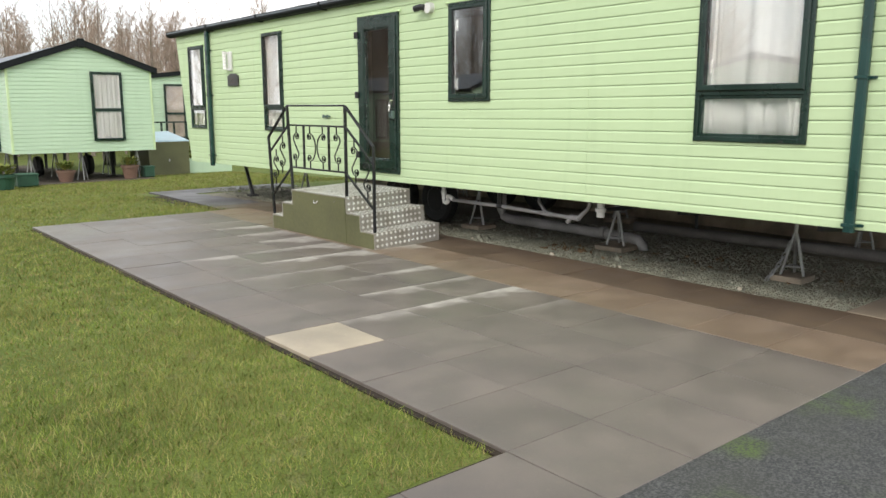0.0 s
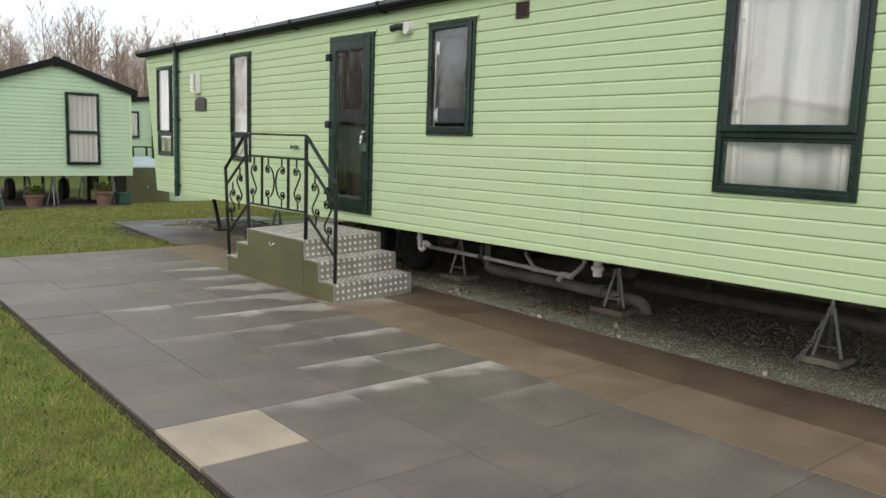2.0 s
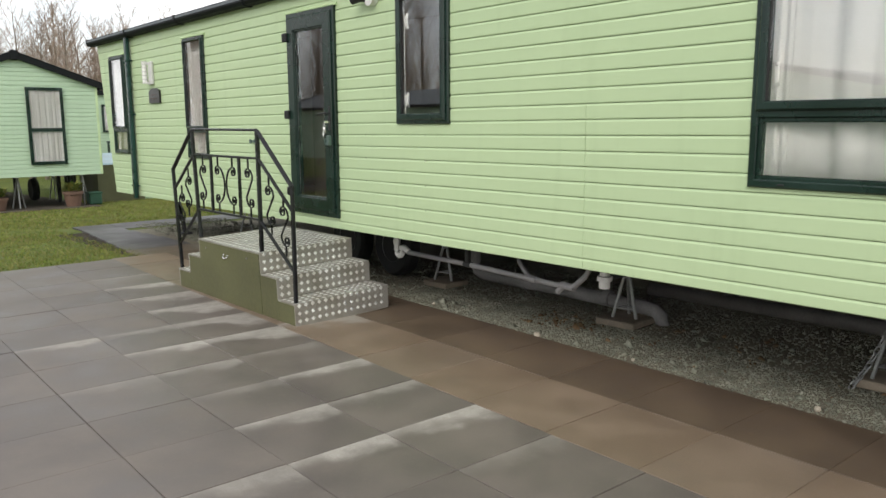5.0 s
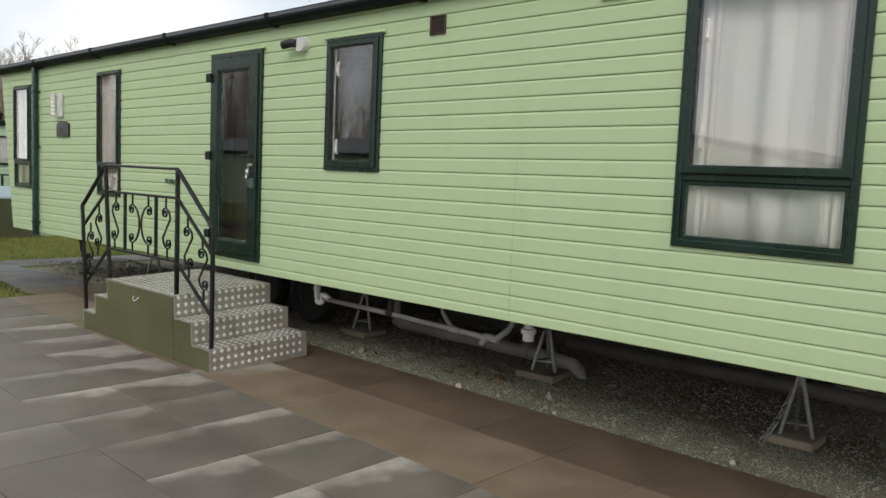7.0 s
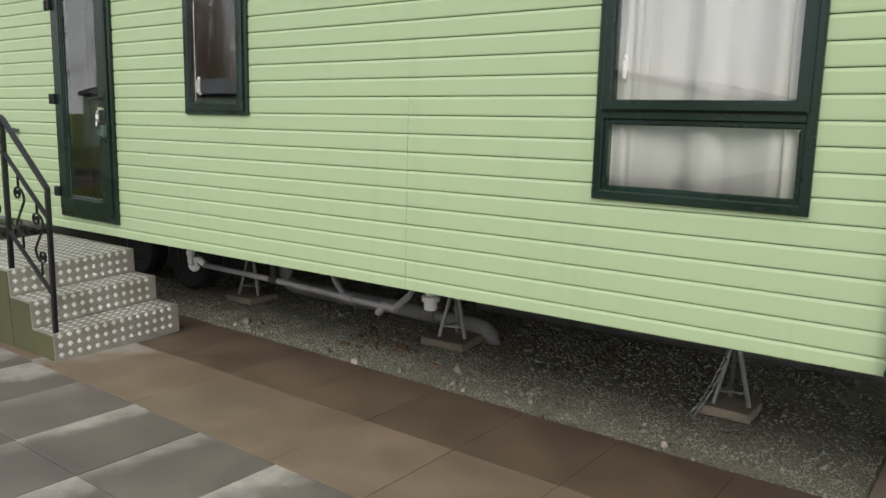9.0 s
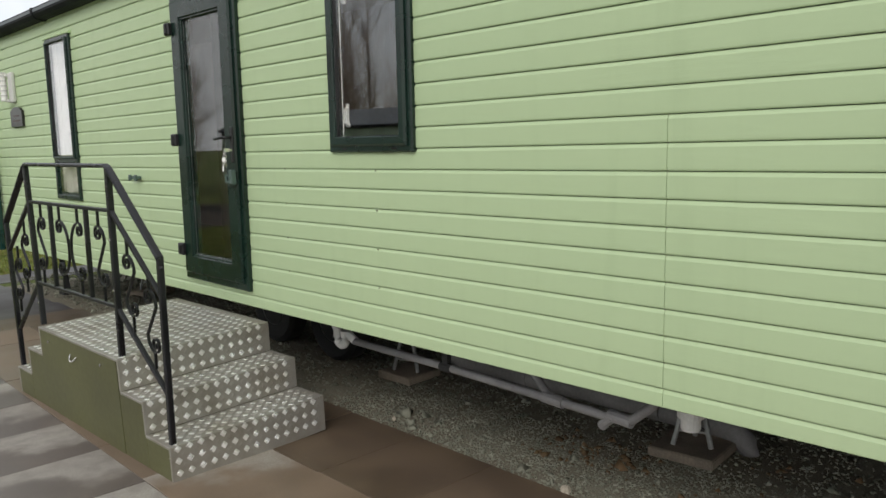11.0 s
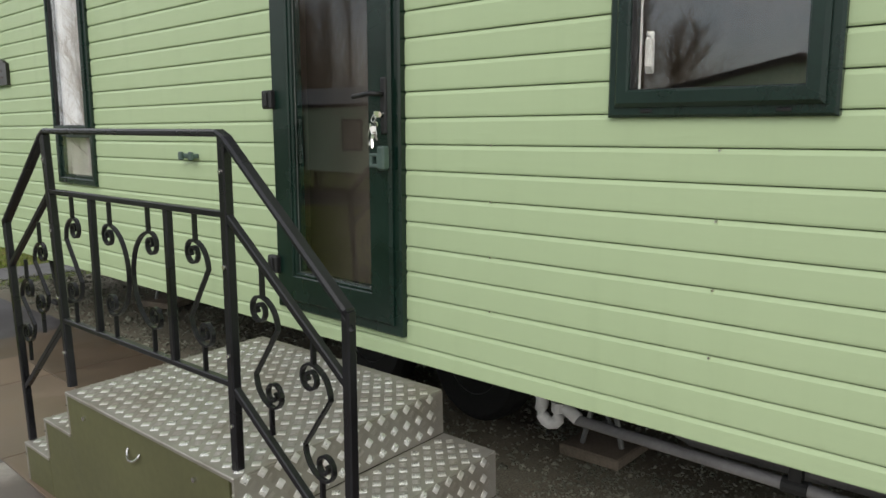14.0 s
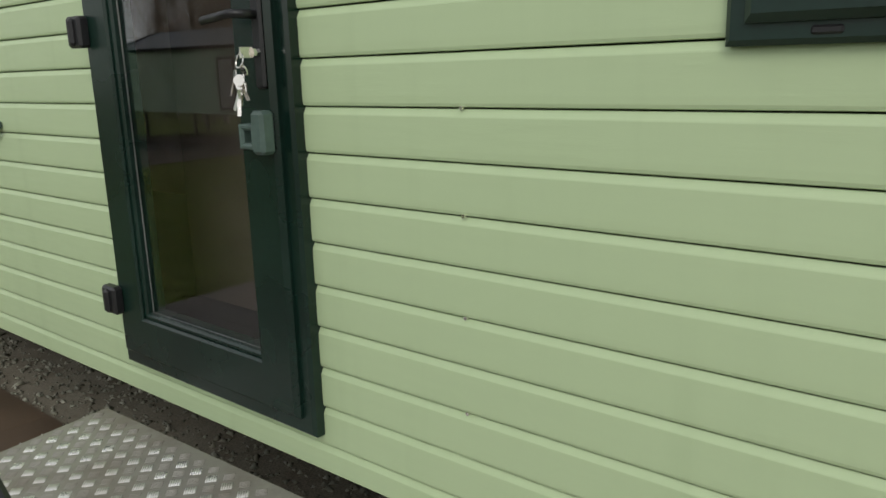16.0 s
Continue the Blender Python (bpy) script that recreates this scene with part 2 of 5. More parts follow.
M_TYRE = plain("tyre_rubber", (0.018, 0.018, 0.018), 0.75)
M_PADWOOD = plain("weathered_timber_pad", (0.27, 0.22, 0.165), 0.85, vary=0.35, scale=14, bump=0.4)
M_CONCRETE = plain("pale_concrete", (0.48, 0.42, 0.33), 0.85, vary=0.3, scale=12, bump=0.4)
M_SLAB = slab_material("wet_grey_flag", (0.14, 0.116, 0.1))
M_SLAB_DARK = slab_material("soaked_brown_flag", (0.125, 0.088, 0.057), False)
M_SLAB_PALE = slab_material("dry_cream_flag", (0.4, 0.335, 0.25), False)
M_SLAB_PATH = slab_material("wet_dark_path_flag", (0.062, 0.054, 0.056), False)
M_SLAB_TAN = slab_material("buff_flag", (0.26, 0.21, 0.155), False)
M_SOIL = ground_material("dark_soil", (0.035, 0.026, 0.018), (0.05, 0.036, 0.022), (0.03, 0.035, 0.014), 20)
M_TURF = ground_material("turf", (0.105, 0.14, 0.026), (0.145, 0.18, 0.036), (0.18, 0.17, 0.065), 16)
M_GRAVEL = ground_material("gravel_bed", (0.25, 0.22, 0.165), (0.28, 0.262, 0.2), (0.22, 0.18, 0.13), 30, 0.9, 0.35, 0.01)
M_YARD = ground_material("brown_yard", (0.085, 0.07, 0.055), (0.11, 0.092, 0.07), (0.15, 0.125, 0.1), 14)
M_TARMAC = tarmac_material()
M_BLADES = island_material("grass_blades", [(0.09, 0.13, 0.02), (0.155, 0.215, 0.033), (0.215, 0.26, 0.053), (0.31, 0.285, 0.11), (0.24, 0.175, 0.075)])
M_PEBBLES = island_material("crushed_stone", [(0.2, 0.188, 0.14), (0.235, 0.232, 0.178), (0.26, 0.268, 0.205), (0.33, 0.322, 0.26)], 0.85, 0.25)
M_LEAVES = island_material("dead_leaves", [(0.12, 0.07, 0.035), (0.2, 0.13, 0.07), (0.09, 0.06, 0.03)])
M_BARK = bark_material("bark", (0.3, 0.25, 0.2))
M_TWIG = bark_material("bare_twigs", (0.43, 0.33, 0.26))
M_TERRACOTTA = plain("terracotta", (0.17, 0.1, 0.07), 0.8, vary=0.3)
M_PLANT = island_material("pot_plant", [(0.06, 0.1, 0.02), (0.16, 0.2, 0.05), (0.25, 0.22, 0.06)])
M_GREEN_TUB = plain("green_tub", (0.02, 0.07, 0.04), 0.5)
M_BLUE_COVER = plain("pale_blue_cover", (0.45, 0.6, 0.66), 0.4, vary=0.15)
M_BROWN_VENT = plain("brown_vent", (0.06, 0.03, 0.02), 0.5)
M_PLATE = plain("dark_plaque", (0.018, 0.016, 0.014), 0.35)


# ---------------- mesh helpers ----------------
def part(name, bm, material, parent=None, label="", smooth=False):
    """Links a bmesh as one mesh object, at its parent's base."""
    me = bpy.data.meshes.new(name)
    bmesh.ops.recalc_face_normals(bm, faces=bm.faces)
    bm.to_mesh(me)
    bm.free()
    me.materials.append(material)
    if smooth:
        me.shade_smooth()
    ob = new(name, me)
    if parent is not None:
        ob.parent = parent
        ob.matrix_parent_inverse = base_of(parent).inverted()
    if label:
        tagged(ob, label)
    return ob


def base_of(ob):
    m = ob.matrix_basis.copy()
    while ob.parent is not None:
        m = ob.parent.matrix_basis @ ob.matrix_parent_inverse @ m
        ob = ob.parent
    return m


def thing(name, at, label, category, group="", kind=""):
    ob = new(name)
    ob.empty_display_size = 0.1
    ob.matrix_basis = Matrix.Translation(at)
    return tagged(ob, label, category, group, kind)


def box(bm, x0, x1, y0, y1, z0, z1, bevel=0.0):
    vs = bmesh.ops.create_cube(bm, size=1.0, matrix=Matrix.LocRotScale(((x0 + x1) / 2, (y0 + y1) / 2, (z0 + z1) / 2), None, (abs(x1 - x0), abs(y1 - y0), abs(z1 - z0))))["verts"]
    if bevel:
        es = list({e for v in vs for e in v.link_edges})
        bmesh.ops.bevel(bm, geom=es, offset=bevel, segments=1, affect="EDGES")
    return bm


def boxed(*a, **k):
    return box(bmesh.new(), *a, **k)


def sweep(bm, pts, ring, closed=False):
    """Sweeps a ring of (u, v) offsets along points, mitred at the bends."""
    pts = [Vector(p) for p in pts]
    rows = []
    for i, p in enumerate(pts):
        d = (pts[min(i + 1, len(pts) - 1)] - pts[max(i - 1, 0)]).normalized()
        ref = Vector((0, 0, 1)) if abs(d.z) < 0.93 else Vector((1, 0, 0))
        u = d.cross(ref).normalized()
        w = u.cross(d).normalized()
        rows.append([bm.verts.new(p + u * a + w * b) for a, b in ring])
    n = len(ring)
    for r, s in zip(rows, rows[1:]):
        for i in range(n):
            bm.faces.new((r[i], r[(i + 1) % n], s[(i + 1) % n], s[i]))
    bm.faces.new(rows[0][::-1])
    bm.faces.new(rows[-1])
    return bm


def circle(r, n=10):
    return [(r * math.cos(2 * math.pi * i / n), r * math.sin(2 * math.pi * i / n)) for i in range(n)]


def square(w, h, c=0.15):
    a, b, k = w / 2, h / 2, c * min(w, h)
    return [(-a + k, -b), (a - k, -b), (a, -b + k), (a, b - k), (a - k, b), (-a + k, b), (-a, b - k), (-a, -b + k)]


def tube(pts, r, n=10):
    return sweep(bmesh.new(), pts, circle(r, n))


def bar(a, b, w, h):
    return sweep(bmesh.new(), [a, b], square(w, h))


def flat_strip(bm, pts, normal, wide, thick):
    """A flat bar bent in a plane: wide along the plane's normal, thick within it."""
    nrm = Vector(normal)
    pts = [Vector(p) for p in pts]
    rows = []
    for i, p in enumerate(pts):
        d = (pts[min(i + 1, len(pts) - 1)] - pts[max(i - 1, 0)]).normalized()
        s = d.cross(nrm).normalized()
        rows.append([bm.verts.new(p + s * (a * thick / 2) + nrm * (b * wide / 2)) for a, b in ((-1, -1), (1, -1), (1, 1), (-1, 1))])
    for r, s in zip(rows, rows[1:]):
        for i in range(4):
            bm.faces.new((r[i], r[(i + 1) % 4], s[(i + 1) % 4], s[i]))
    bm.faces.new(rows[0][::-1])
    bm.faces.new(rows[-1])
    return bm


def lathe(bm, profile, at, n=20):
    rows = [[bm.verts.new((at[0] + r * math.cos(2 * math.pi * i / n), at[1] + r * math.sin(2 * math.pi * i / n), at[2] + z)) for i in range(n)] for r, z in profile]
    for r, s in zip(rows, rows[1:]):
        for i in range(n):
            bm.faces.new((r[i], r[(i + 1) % n], s[(i + 1) % n], s[i]))
    bm.faces.new(rows[0][::-1])
    bm.faces.new(rows[-1])
    return bm


def mesh_from_arrays(name, verts, faces, material, kind="stuff", label="", category="", parent=None):
    me = bpy.data.meshes.new(name)
    k = faces.shape[1]
    me.vertices.add(len(verts))
    me.vertices.foreach_set("co", np.ascontiguousarray(verts, dtype=np.float32).ravel())
    me.loops.add(faces.size)
    me.loops.foreach_set("vertex_index", np.ascontiguousarray(faces, dtype=np.int32).ravel())
    me.polygons.add(len(faces))
    me.polygons.foreach_set("loop_start", np.arange(0, faces.size, k, dtype=np.int32))
    me.update(calc_edges=True)
    me.validate()
    me.materials.append(material)
    ob = new(name, me)
    if parent is not None:
        ob.parent = parent
        ob.matrix_parent_inverse = base_of(parent).inverted()
    return tagged(ob, label, category, kind=kind)


# ---------------- the ground ----------------
def fall(x, y):
    """Height of the land: level round the home, easing down beyond it."""
    z = -0.034 * max(0.0, min(y, 40.0) - 11.0)
    z -= 0.022 * max(0.0, -3.0 - max(x, -26.0))
    return z


def sheet(name, xs, ys, lift, material, label, category, thick=0.04):
    bm = bmesh.new()
    grid = [[bm.verts.new((x, y, fall(x, y) + lift)) for x in xs] for y in ys]
    for r, s in zip(grid, grid[1:]):
        for i in range(len(xs) - 1):
            bm.faces.new((r[i], r[i + 1], s[i + 1], s[i]))
    if thick:
        low = bmesh.ops.extrude_face_region(bm, geom=list(bm.faces))
        bmesh.ops.translate(bm, verts=[v for v in low["geom"] if isinstance(v, bmesh.types.BMVert)], vec=(0, 0, -thick))
    return tagged(part(name, bm, material), label, category, kind="structure")


steps_out = [-400, -150, -60, -40, -26, -18, -12, -8, -5, -3, 0, 2.5, 5, 8, 11, 14, 17, 20, 25, 32, 40, 60, 150, 400]
sheet("ground", steps_out, steps_out, -0.034, M_TURF, "short green winter turf sloping gently away", "ground", 0)
sheet("road", [-12, -5, -3, 0, 3, 5.9], [-40, -20, -8, -2, 1.36], -0.006, M_TARMAC, "dark mossy tarmac road beside the paving", "road")
sheet("paving_bed", [-1.6, 2.32, 6.05], [1.36, 1.96], -0.02, M_SOIL, "dark soil under the paving flags", "soil", 0.01)
sheet("paving_bed_2", [2.285, 6.06], [1.94, 6.0, 10.7], -0.022, M_SOIL, "dark soil under the paving flags", "soil", 0.01)
sheet("paving_bed_3", [5.0, 6.06], [10.7, 11, 14.6], -0.03, M_SOIL, "dark soil under the path flags", "soil", 0.01)
sheet("gravel", [6.04, 8, 9.8], [2.03, 5, 8, 11, 14.2], -0.018, M_GRAVEL, "grey crushed gravel under the static home", "gravel", 0.01)
sheet("hardstanding", [-9, -5, -3, 0, 3, 5.9, 7.6], [20.7, 22, 25, 32, 36], -0.012, M_YARD, "grey-brown gravel hardstanding under a neighbouring home", "gravel")
sheet("far_road", [-7, -5.5, -4], [1.36, 11, 20, 40], -0.012, M_TARMAC, "tarmac lane between the plots", "road")

# ---------------- the static home ----------------
WALL = 5.757            # plane of the front cladding
PITCH = 0.1012
BASE = 0.636            # underside of the cladding by the door
TOP = 2.87


def settle(y, z):
    """The home stands a little out of level: its boards drop slightly towards the far end."""
    return z + (-0.0105 + 0.0055 * (z - BASE) / 2.03) * (y - 6.5)


def end_far(z):
    return 13.78 + 0.2 * (z - 0.6)


def end_near(z):
    return 0.95 - 0.12 * (z - 0.6)


OPENINGS = {  # y0, y1, z0, z1
    "lounge": (2.30, 3.245, 1.268, 2.69),
    "kitchen": (5.715, 6.385, 1.603, 2.667),
    "door": (7.31, 8.17, 0.724, 2.668),
    "bath": (10.2, 10.81, 1.185, 2.65),
    "bedroom": (13.02, 13.66, 1.165, 2.61),
}


def lapped_profile(z0, pitch=PITCH, deep=0.0088):
    """Outline of one board, (outwards, up): an overhanging lower lip, flat face, sloping shoulder."""
    return [(0.0, z0 + 0.001), (deep * 0.5, z0 - 0.0003), (deep * 0.74, z0 + 0.001), (deep * 0.95, z0 + 0.007), (deep, z0 + 0.02), (deep - 0.0003, z0 + pitch * 0.81),
            (deep * 0.88, z0 + pitch * 0.835), (deep * 0.16, z0 + pitch * 0.96), (0.0, z0 + pitch * 0.966), (0.0, z0 + pitch)]


def clip_outline(pts, lo, hi):
    out = []
    for keep, lim in ((lambda z: z >= lo, lo), (lambda z: z <= hi, hi)):
        src, out = (pts if not out else out), []
        for (a, b), (c, d) in zip(src, src[1:] + src[:1]):
            if keep(b):
                out.append((a, b))
            if keep(b) != keep(d):
                k = (lim - b) / (d - b)
                out.append((a + (c - a) * k, lim))
        if len(out) < 3:
            return []
    return out


def prism_y(bm, outline, ya, yb, place):
    """Extrudes an outline of (outwards, up) along y; ya and yb may depend on height."""
    ends = []
    for f in (ya, yb):
        ends.append([bm.verts.new(place(w, f(z) if callable(f) else f, z)) for w, z in outline])
    n = len(outline)
    for i in range(n):
        bm.faces.new((ends[0][i], ends[0][(i + 1) % n], ends[1][(i + 1) % n], ends[1][i]))
    bm.faces.new(ends[0][::-1])
    bm.faces.new(ends[1])


home = thing("static_caravan", (7.6, 7.3, 0.0), "long pale green static caravan with dark green windows, on stands", "static caravan")

holes = []
for y0, y1, z0, z1 in OPENINGS.values():
    ym, m = (y0 + y1) / 2, 0.02
    drop = lambda z: z - (settle(ym, z) - z)
    holes.append((y0 + m, y1 - m, drop(z0) + m, drop(z1) - m))


def outside(w, y, z):
    return (WALL + 0.0105 - w, y, settle(y, z))


def wall_strip(outline, ya, yb):
    """One course of wall between ya and yb, broken round the openings: one bmesh for each unbroken length."""
    lo, hi = min(z for _, z in outline), max(z for _, z in outline)
    val = lambda f: f((lo + hi) / 2) if callable(f) else f
    cur, bm, made = ya, bmesh.new(), []
    for h in sorted(holes):
        if h[3] <= lo or h[2] >= hi or h[1] <= val(cur) or h[0] >= val(yb):
            continue
        if h[0] > val(cur):
            prism_y(bm, outline, cur, h[0], outside)
        through_cut = True
        for a, b in ((-9, h[2]), (h[3], 9)):
            rest = clip_outline(outline, a, b)
            if rest and max(z for _, z in rest) - min(z for _, z in rest) > 0.004:
                prism_y(bm, rest, max(h[0], val(ya)), min(h[1], val(yb)), outside)
                through_cut = False
        if through_cut:
            made.append(bm)
            bm = bmesh.new()
        cur = h[1]
    if val(cur) < val(yb) - 0.005:
        prism_y(bm, outline, cur, yb, outside)
    made.append(bm)
    for bm in made:
        bmesh.ops.remove_doubles(bm, verts=bm.verts, dist=0.0002)
    return [bm for bm in made if len(bm.verts)]


z = 0.9065 - 3 * PITCH
while z < TOP - 0.01:
    outline = clip_outline(lapped_profile(z), BASE, TOP)
    if outline:
        spans = [(end_near, 1.93), (1.93, 12.72), (12.72, end_far)]
        if z < 1.7:
            spans[1:2] = [(1.93, 4.377), (4.3795, 12.72)]
        elif z > 2.68:
            spans[1:2] = [(1.93, 4.388), (4.3905, 12.72)]
        for ya, yb in spans:
            for bm in wall_strip(outline, ya, yb):
                part("cladding_board", bm, M_CLAD, home)
    z += PITCH
zs = sorted({BASE + 0.005, TOP} | {h[2] for h in holes} | {h[3] for h in holes})
for a, b in zip(zs, zs[1:]):
    for bm in wall_strip([(-0.001, a), (-0.001, b), (-0.06, b), (-0.06, a)], end_near, end_far):
        part("wall_panel", bm, M_INSIDE, home)

# shell: floor, back, ends, roof
bm = bmesh.new()
for ya, yb, x0, x1 in ((0.95, 13.8, 9.3, 9.36),):
    box(bm, x0, x1, ya, yb, 0.64, 2.86)
part("back_wall", bm, M_CLAD, home)
for f, nm, s in ((end_near, "end_wall", 1), (end_far, "end_wall", -1)):
    bm = bmesh.new()
    vs = [bm.verts.new((x, f(zz) + s * d, settle(f(zz), zz))) for x in (WALL + 0.02, 9.36) for d in (0, 0.05) for zz in (BASE, TOP)]
    for q in ((0, 1, 3, 2), (4, 5, 7, 6), (0, 1, 5, 4), (2, 3, 7, 6), (0, 2, 6, 4), (1, 3, 7, 5)):
        bm.faces.new([vs[i] for i in q])
    part(nm, bm, M_CLAD, home)
part("floor_deck", boxed(WALL + 0.085, 9.29, 1.1, 13.7, 0.665, 0.72), M_CHASSIS, home, "dark underside of the floor")
part("inner_lining", boxed(7.6, 7.64, 1.1, 13.7, 0.73, 2.84), M_INSIDE, home)
# added panel that catches daylight through the door, so the glass looks less dark
part("door_backing_panel", boxed(WALL + 0.5, WALL + 0.54, 7.0, 8.6, 0.73, 2.79), M_DOOR_BACKING, home, "beige panel added close behind the door to lighten its glass")
# added boards that keep daylight from behind off the ground under the home
part("rear_light_block", boxed(9.3, 9.34, 1.2, 13.7, -0.03, 0.5), M_PADWOOD, home, "low timber boards added along the back to block daylight")
part("inner_ceiling", boxed(WALL + 0.08, 7.6, 1.1, 13.7, 2.8, 2.83), M_INSIDE, home)
bm = bmesh.new()
ridge = [(5.64, 2.93), (7.55, 3.28), (9.46, 2.93), (9.46, 2.9), (7.55, 3.24), (5.64, 2.9)]
ends = [[bm.verts.new((x, y, settle(y, zz))) for x, zz in ridge] for y in (0.65, 14.36)]
for i in range(6):
    bm.faces.new((ends[0][i], ends[0][(i + 1) % 6], ends[1][(i + 1) % 6], ends[1][i]))
bm.faces.new(ends[0][::-1]), bm.faces.new(ends[1])
part("roof", bm, M_ROOF, home)
gut = [(0.0, 2.845), (0.05, 2.84), (0.1, 2.85), (0.125, 2.88), (0.128, 2.935), (0.118, 2.938), (0.112, 2.895), (0.0, 2.9)]
bm = bmesh.new()
prism_y(bm, gut, 0.62, 14.4, outside)
part("gutter", bm, M_FASCIA, home, "black roof gutter")
for y in np.arange(1.6, 14.0, 1.83):
    bm = bmesh.new()
    prism_y(bm, [(0.0, 2.832), (0.06, 2.83), (0.112, 2.842), (0.135, 2.878), (0.135, 2.94), (0.0, 2.94)], float(y), float(y) + 0.05, outside)
    part("gutter_joint", bm, M_FASCIA, home)
# vertical pipes
for ya, lo, wide in ((1.925, 0.665, 0.072), (12.76, 0.53, 0.09)):
    pipe = part("downpipe", sweep(bmesh.new(), [(WALL - 0.045, ya, lo), (WALL - 0.045, ya - 0.005, 2.86)], square(wide, 0.06, 0.25)), M_PIPE_GREEN, home, "dark green plastic downpipe")
    for zb in (0.715, 1.745, 2.5):
        bk = boxed(WALL - 0.083, WALL - 0.008, ya - wide / 2 - 0.008, ya + wide / 2 + 0.008, zb - 0.012, zb + 0.012, bevel=0.003)
        box(bk, WALL - 0.02, WALL - 0.006, ya - wide / 2 - 0.05, ya + wide / 2 + 0.012, zb - 0.01, zb + 0.01, bevel=0.003)
        part("pipe_bracket", bk, M_PIPE_GREEN, pipe)
# edge trim at bottom of the cladding
bm = bmesh.new()
prism_y(bm, [(-0.02, BASE - 0.004), (0.006, BASE - 0.004), (0.006, BASE + 0.004), (-0.02, BASE + 0.004)], end_near, end_far, outside)
part("bottom_trim", bm, M_TRIM, home)
# screws along the boards
for y in (6.028, 6.87):
    for k in range(4):
        zz = 0.9065 + 2 * k * PITCH - 0.004
        part("screw", sweep(bmesh.new(), [(WALL - 0.001, y, zz), (WALL + 0.006, y, zz)], circle(0.0042, 8)), M_KEY, home)


def ring_frame(bm, y0, y1, z0, z1, wide, xa, xb, slope=0.0):
    """A mitred rectangular frame; the outer edge may stand back by slope."""
    def quad(m, x):
        return [bm.verts.new((x, y, z)) for y, z in ((y0 + m, z0 + m), (y1 - m, z0 + m), (y1 - m, z1 - m), (y0 + m, z1 - m))]
    rings = [quad(0, xb), quad(0, xa + slope), quad(min(slope, wide * 0.4), xa), quad(wide - 0.006, xa), quad(wide, xa + 0.006), quad(wide, xb)]
    for r, s in zip(rings, rings[1:] + rings[:1]):
        for i in range(4):
            bm.faces.new((r[i], r[(i + 1) % 4], s[(i + 1) % 4], s[i]))
    return bm


def curtain(bm, y0, y1, z0, z1, x, folds, depth, rng):
    """Hanging cloth with uneven folds and a thickness."""
    n = max(24, int(folds * 10))
    ph = [rng.uniform(0, 6.28) for _ in range(4)]
    rows = []
    for zz in np.linspace(z0, z1, 7):
        line = []
        for i in range(n + 1):
            u = i / n
            k = (zz - z0) / (z1 - z0)
            w = math.sin(6.283 * folds * u + ph[0] + 0.25 * k) + 0.5 * math.sin(6.283 * folds * 1.73 * u + ph[1]) + 0.25 * math.sin(6.283 * folds * 3.1 * u + ph[2] + k)
            line.append(bm.verts.new((x + depth * w, y0 + (y1 - y0) * u, zz)))
        rows.append(line)
    for r, s in zip(rows, rows[1:]):
        for i in range(n):
            bm.faces.new((r[i], r[i + 1], s[i + 1], s[i]))
    bmesh.ops.solidify(bm, geom=list(bm.faces), thickness=0.003)
    return bm


def pane(bm, material, parent, double=True):
    inner = bm.copy()
    bmesh.ops.translate(inner, verts=inner.verts, vec=(0.016, 0, 0))
    for half in (bm, inner) if double else (bm,):
        p = part("pane", half, material, parent)
        p.visible_shadow = False


def hood(y0, y1, z1):
    bm = bmesh.new()
    prism_y(bm, [(0.0, z1 - 0.004), (0.03, z1 - 0.006), (0.034, z1 - 0.001), (0.012, z1 + 0.02), (0.0, z1 + 0.022)], y0 - 0.035, y1 + 0.035, lambda w, y, z: (WALL + 0.004 - w, y, z))
    return bm


